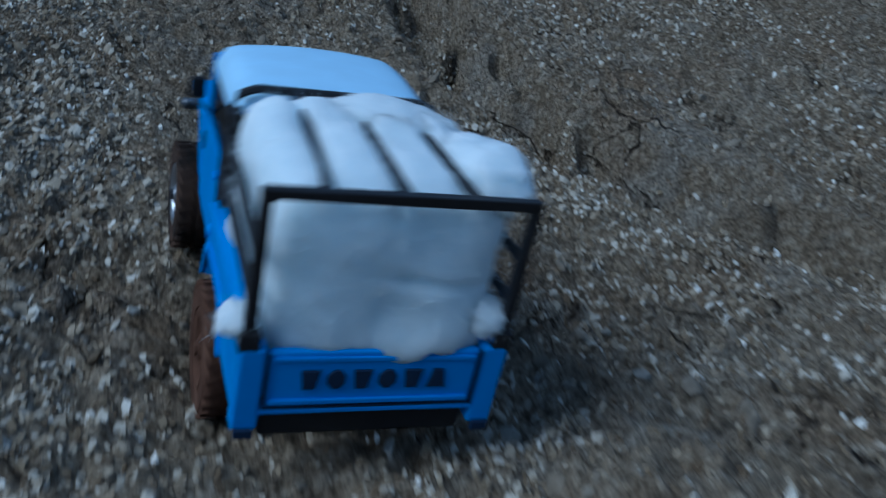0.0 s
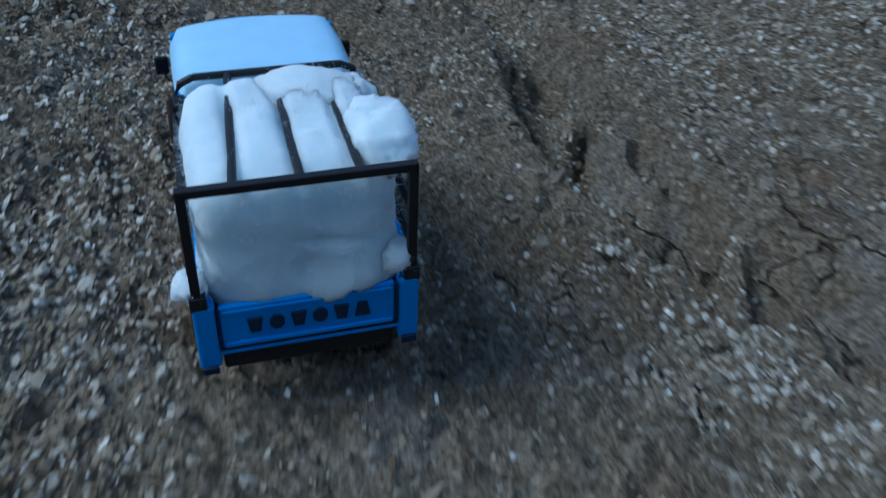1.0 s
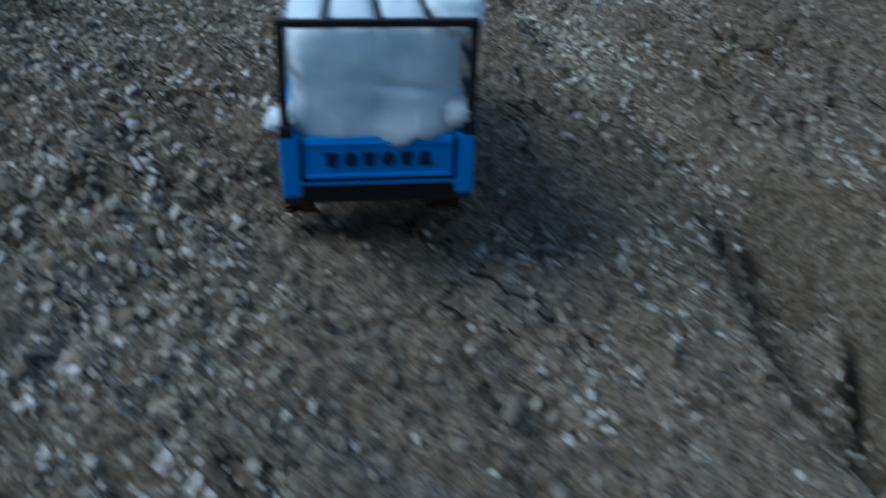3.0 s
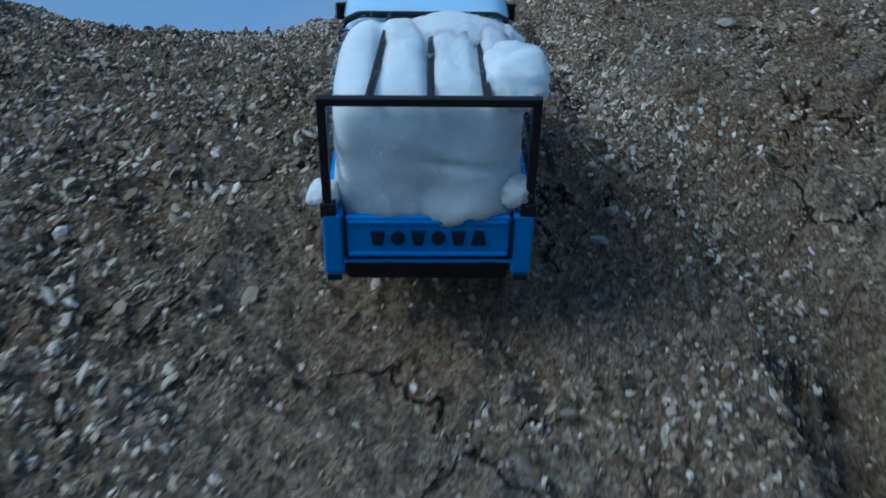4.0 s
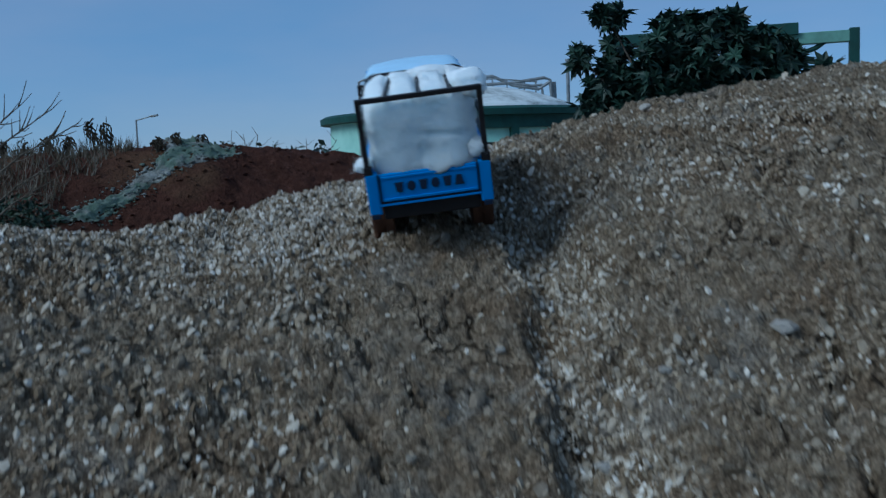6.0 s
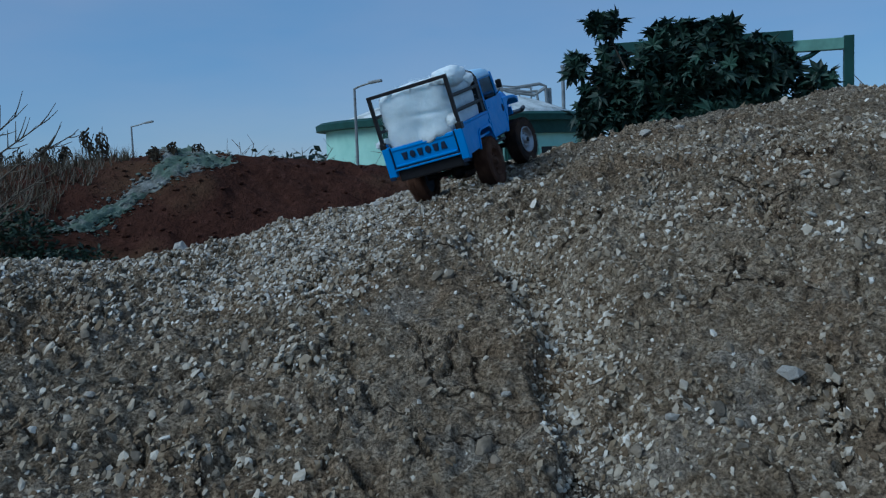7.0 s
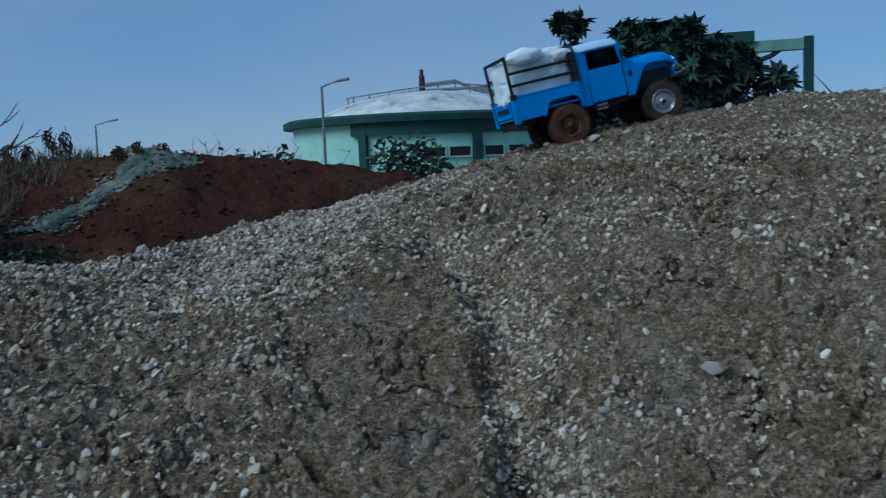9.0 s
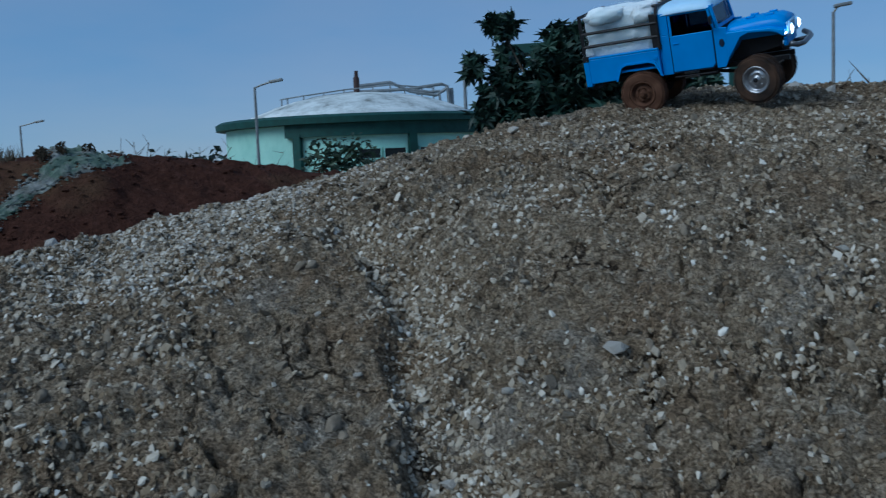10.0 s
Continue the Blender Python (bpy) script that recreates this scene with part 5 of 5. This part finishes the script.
    part("rail", tube(bmesh.new(), [at(502, 171, -1), at(540, 166, -1), at(610, 158, -1), at(690, 152, -1), at(765, 160, -1)], 0.04, 6), M_STEEL, tank)
    part("vent_stack", lathe(bmesh.new(), [(0.16, 0), (0.16, 0.9), (0.10, 0.95), (0.10, 1.25), (0, 1.25)], 14, "z", Matrix.Translation((at(632, 160)[0], 0, H + 1.75))), M_RUST, tank, "dark rusty vent stack")
    part("downpipe", tube(bmesh.new(), [at(797, 158, 0.3), at(798, 200, 0.3)], 0.13, 8), M_STEEL, tank)
    return tank


build_tank()


def build_stack():
    st = thing("chimney_pipe", "thin grey chimney pipe beside the tank building", "chimney", Matrix.Translation((-8.36, 48.3, LAND)))
    part("shaft", lathe(bmesh.new(), [(0.10, 0), (0.09, 7.0), (0.12, 7.0), (0.12, 7.12), (0, 7.12)], 14), M_STEEL, st)
    return st


build_stack()


def build_street_lamp(x, y, top, arm, scale=1.0):
    lamp = thing("street_lamp", "grey street lamp with one curved arm, unlit", "street lamp", Matrix.Translation((x, y, LAND)), "street lamps")
    h = top - LAND
    part("shaft", tube(bmesh.new(), [(0, 0, 0), (0, 0, h * 0.5), (0, 0, h - 0.12)], 0.075 * scale, 10, 0.05 * scale), M_POLE, lamp)
    part("arm", tube(bmesh.new(), [(0, 0, h - 0.14), (arm * 0.3, 0, h - 0.04), (arm * 0.8, 0, h + 0.08 * abs(arm))], 0.038 * scale, 8), M_POLE, lamp)
    bm = bmesh.new()
    box(bm, -0.28 * scale, 0.28 * scale, -0.1 * scale, 0.1 * scale, -0.05 * scale, 0.06 * scale, 0.03 * scale)
    bmesh.ops.transform(bm, matrix=Matrix.Translation((arm * 0.95, 0, h + 0.09 * abs(arm))) @ Matrix.Rotation(-0.12, 4, "Y"), verts=bm.verts)
    part("lamp_head", bm, M_POLE, lamp)
    return lamp


build_street_lamp(-14.65, 36.09, 4.32, 0.95)
build_street_lamp(-52.42, 74.2, 5.6, 2.0, 1.5)
build_street_lamp(4.18, 22.57, 3.98, 0.2, 0.65)


def build_bare_tree():
    rnd = random.Random(33)
    tree = thing("bare_tree", "leafless tree with thin dark twigs", "tree", Matrix.Translation((-5.35, 6.25, LAND)))
    trunk = part("trunk", tube(bmesh.new(), [(0, 0, 0), (0.04, 0, 1.2), (0.0, 0, 2.2), (0.1, 0, 2.55)], 0.06, 8, 0.03), M_BARK, tree)
    for z0, tip in ((2.2, (0.80, 0.3, 2.72)), (2.0, (0.72, 0.28, 2.50)), (2.3, (0.62, 0.2, 2.80)), (2.4, (0.48, 0.1, 2.85)), (1.9, (0.66, 0.25, 2.36)), (2.5, (-0.3, 0, 2.9))):
        a, b = Vector((0.03, 0, z0)), Vector(tip)
        limb = part("branch", tube(bmesh.new(), [a, a.lerp(b, 0.5) + Vector((0, 0, 0.05)), b], 0.010, 6, 0.003), M_BARK, tree)
        bm = bmesh.new()
        for _ in range(9):
            f = rnd.uniform(0.4, 0.98)
            p = a.lerp(b, f) + Vector((0, 0, 0.04 * math.sin(3.14 * f)))
            d = Vector((rnd.uniform(0.02, 0.18), rnd.uniform(-0.05, 0.05), rnd.uniform(-0.02, 0.16)))
            tube(bm, [p, p + d * 0.5, p + d + Vector((0, 0, 0.02))], 0.005, 5, 0.002)
        part("twig", bm, M_BARK, limb)
    return tree


build_bare_tree()


def build_bush(name, label, x, y, z, radii, count, size, seed, mat):
    rnd = random.Random(seed)
    bush = thing(name, label, "bush", Matrix.Translation((x, y, z)))
    for k in range(4):
        a = 1.6 * k
        tip = Vector((0.5 * radii[0] * math.cos(a), 0.5 * radii[1] * math.sin(a), radii[2]))
        limb = part("stem", tube(bmesh.new(), [(0, 0, 0), tip * 0.5, tip], radii[2] * 0.04, 6, radii[2] * 0.015), M_BARK, bush)
        part("leaf_clump", leaf_cloud(bmesh.new(), rnd, tip, (radii[0] * 0.75, radii[1] * 0.75, radii[2] * 0.75), count // 4, size), mat, limb)
    return bush


build_bush("low_bush", "low dark green bush at the foot of the earth heap", *heap_point(-1.3, 1.25), (0.55, 0.35, 0.3), 900, 0.07, 41, M_BUSH)
build_bush("low_bush", "low dark green bush at the foot of the earth heap", *heap_point(-0.85, 1.45), (0.42, 0.35, 0.2), 600, 0.07, 43, M_BUSH)
build_bush("weedy_bush", "leafy dark bush growing before the tank building", -9.5, 30.5, LAND, (1.25, 0.8, 2.1), 1000, 0.30, 42, M_BUSH)
build_bush("weedy_bush", "leafy dark bush growing before the tank building", -8.2, 30.5, LAND, (0.9, 0.7, 1.55), 320, 0.34, 45, M_BUSH)


def build_shrub(name, x, y, z, h, seed, label):
    rnd = random.Random(seed)
    shrub = thing(name, label, "shrub", Matrix.Translation((x, y, z)), "bare shrubs behind the heap")
    for k in range(8):
        d = Vector((rnd.uniform(-0.7, 0.7), 0.1 * rnd.uniform(-1, 1), 1)) * h * rnd.uniform(0.6, 1)
        bm = tube(bmesh.new(), [(0, 0, 0), d * 0.55 + Vector((0, 0, 0.06 * h)), d], 0.011 * h, 5, 0.004)
        for _ in range(4):
            p = d * rnd.uniform(0.5, 1)
            q = p + Vector((rnd.uniform(-0.22, 0.22), 0, rnd.uniform(0.02, 0.2))) * h
            tube(bm, [p, q], 0.004 * h, 4, 0.002)
        part("twig", bm, M_BARK, shrub)
    return shrub


build_shrub("bare_shrub", -6.95, 13.2, 0.6, 0.95, 51, "thin leafless shrub behind the earth heap")
build_shrub("bare_shrub", -6.2, 13.6, 0.6, 0.85, 52, "thin leafless shrub behind the earth heap")
build_shrub("bare_shrub", 3.4, 16.0, LAND, 3.6, 53, "thin leafless shrub behind the mound")
build_shrub("bare_shrub", 4.3, 18.0, LAND, 3.7, 54, "thin leafless shrub behind the mound")
build_shrub("drooping_shrub", -12.3, 28.6, LAND, 3.0, 56, "bent leafless shrub before the tank building")


def build_fence():
    f = thing("rail_fence", "far grey rail fence beyond the heap", "fence", Matrix.Translation((-11.2, 11.0, 0)))
    d = Vector((0.75, 0.66, 0))
    for k in range(8):
        p = d * (k * 0.6 - 2.1)
        part("post", tube(bmesh.new(), [(p.x, p.y, LAND), (p.x, p.y, 1.1)], 0.03, 6), M_STEEL, f)
    for z in (0.7, 0.88, 1.06):
        part("rail", tube(bmesh.new(), [d * -2.2 + Vector((0, 0, z)), d * 2.2 + Vector((0, 0, z))], 0.022, 6), M_STEEL, f)
    return f


build_fence()


def far_trees():
    rnd = random.Random(61)
    bm = bmesh.new()
    for k in range(220):
        a = radians(-75 + 150 * k / 219 + rnd.uniform(-0.6, 0.6))
        d = rnd.uniform(120, 170)
        h = rnd.uniform(3.2, 5.4)
        leaf_cloud(bm, rnd, (d * math.sin(a), d * math.cos(a), LAND + h * 0.55), (rnd.uniform(2, 5), 2, h * 0.6), 42, 1.5)
    me = link_mesh("far_trees", bm, M_FAR)
    return tagged(new("far_trees", me), "far dark line of trees at the horizon", "trees", kind="stuff")


far_trees()


def build_shed(x, y, w, h):
    s = thing("far_shed", "small pale building far off at the horizon", "building", Matrix.Translation((x, y, LAND)))
    part("wall", box(bmesh.new(), -w / 2, w / 2, -3, 3, 0, h, 0.05), M_DOME, s)
    part("roof", prism(bmesh.new(), [(-w / 2 - 0.3, h), (w / 2 + 0.3, h), (0, h + 0.8)], -3.3, 3.3, 0, "y"), M_STEEL, s)
    return s


build_shed(-57.0, 118.0, 6.0, 2.6)
build_shed(-66.0, 122.0, 3.5, 2.2)


# ---- single stones on the mound ----
STONE_MESHES = []
for _i in range(8):
    vs_, fs_ = rock_form(100 + _i, 2, 0.62)
    STONE_MESHES.append(cloud_mesh("stone", vs_, fs_, M_STONE))


M_PALE = simple("pale_stone", (0.66, 0.62, 0.55), 0.85, 0, 0.2, 110, 0.2, 0.002)
PALE_MESHES = []
for _i in range(4):
    vs_, fs_ = rock_form(200 + _i, 1, 0.75)
    PALE_MESHES.append(cloud_mesh("pale_stone", vs_, fs_, M_PALE))


def put_stone(i, x, y, size, rnd, sink=0.2, pale=False):
    ob = new("stone", PALE_MESHES[i % 4] if pale else STONE_MESHES[i % 8])
    ob.parent = ground
    z = float(ground_z(x, y)[0])
    ob.matrix_basis = Matrix.Translation((x, y, z + size * sink)) @ Euler((rnd.gauss(0.35, 0.25), rnd.gauss(0, 0.25), rnd.uniform(0, 6.28))).to_matrix().to_4x4() @ Matrix.Diagonal((size, size * rnd.uniform(0.7, 1.1), size * rnd.uniform(0.6, 1.0), 1))
    return ob


def single_stones():
    rnd = random.Random(77)
    marked = [(-0.096, 1.776, 0.0155), (-0.184, 1.736, 0.008), (-0.445, 1.731, 0.006), (-0.376, 1.826, 0.0065), (-0.519, 1.847, 0.006), (-0.32, 1.761, 0.006), (-0.879, 1.92, 0.0095), (-0.672, 1.684, 0.0075), (-0.917, 2.21, 0.019), (-0.99, 1.76, 0.03), (-0.222, 1.671, 0.0085), (-0.063, 2.027, 0.008), (-0.16, 0.671, 0.0075), (0.022, 0.917, 0.0065), (-0.163, 0.738, 0.007),
              (-0.34, 0.797, 0.0065), (-0.30, 0.854, 0.0075), (-0.019, 0.718, 0.0075), (-0.19, 1.452, 0.011), (-0.197, 1.414, 0.009), (-0.35, 1.378, 0.0065), (-0.206, 1.539, 0.005), (-0.60, 2.40, 0.012), (-0.66, 2.36, 0.011), (-0.27, 2.52, 0.013), (-0.22, 2.56, 0.012), (0.25, 2.68, 0.018), (0.20, 2.72, 0.015), (-0.18, 2.42, 0.010)]
    n = 0
    for x, y, s in marked:
        put_stone(n, x, y, s, rnd, 0.35, n not in (13, 14))
        n += 1
    while n < 300:
        x, y = rnd.uniform(-1.0, 0.45), rnd.uniform(0.45, 2.75)
        put_stone(n, x, y, 0.0045 + 0.005 * rnd.random() ** 2.5, rnd)
        n += 1


single_stones()


# ---- what moves ----
def truck_at(t):
    """Place of the truck between its rows, for the turn of the wheels."""
    ts = [r[0] for r in TRUCK_ROWS]
    return Vector([float(np.interp(t, ts, [r[k] for r in TRUCK_ROWS])) for k in (1, 2, 3)])


def motions():
    rows = [(t, pose(x, y, z, rx, ry, rz)) for t, x, y, z, rx, ry, rz in TRUCK_ROWS]
    walk(truck, rows)
    walk(cotton, rows)
    times = [i / 10 for i in range(101)]
    roll, spun = 0.0, [0.0]
    for a, b in zip(times, times[1:]):
        roll += (truck_at(b) - truck_at(a)).length / WHEEL_R
        spun.append(roll)
    for wh, s, y in WHEELS:
        turn = []
        for t, a in zip(times, spun):
            steer = 0.0 if y == 0 else -12.0 * min(1, max(0, (t - 6.2) / 0.9))
            flip = Matrix.Rotation(math.pi, 4, "Z") if s < 0 else Matrix()
            turn.append((t, pose(s * TRACK, y, AXLE, 0, 0, steer) @ Matrix.Rotation(-a, 4, "X") @ flip))
        walk(wh, turn)


motions()
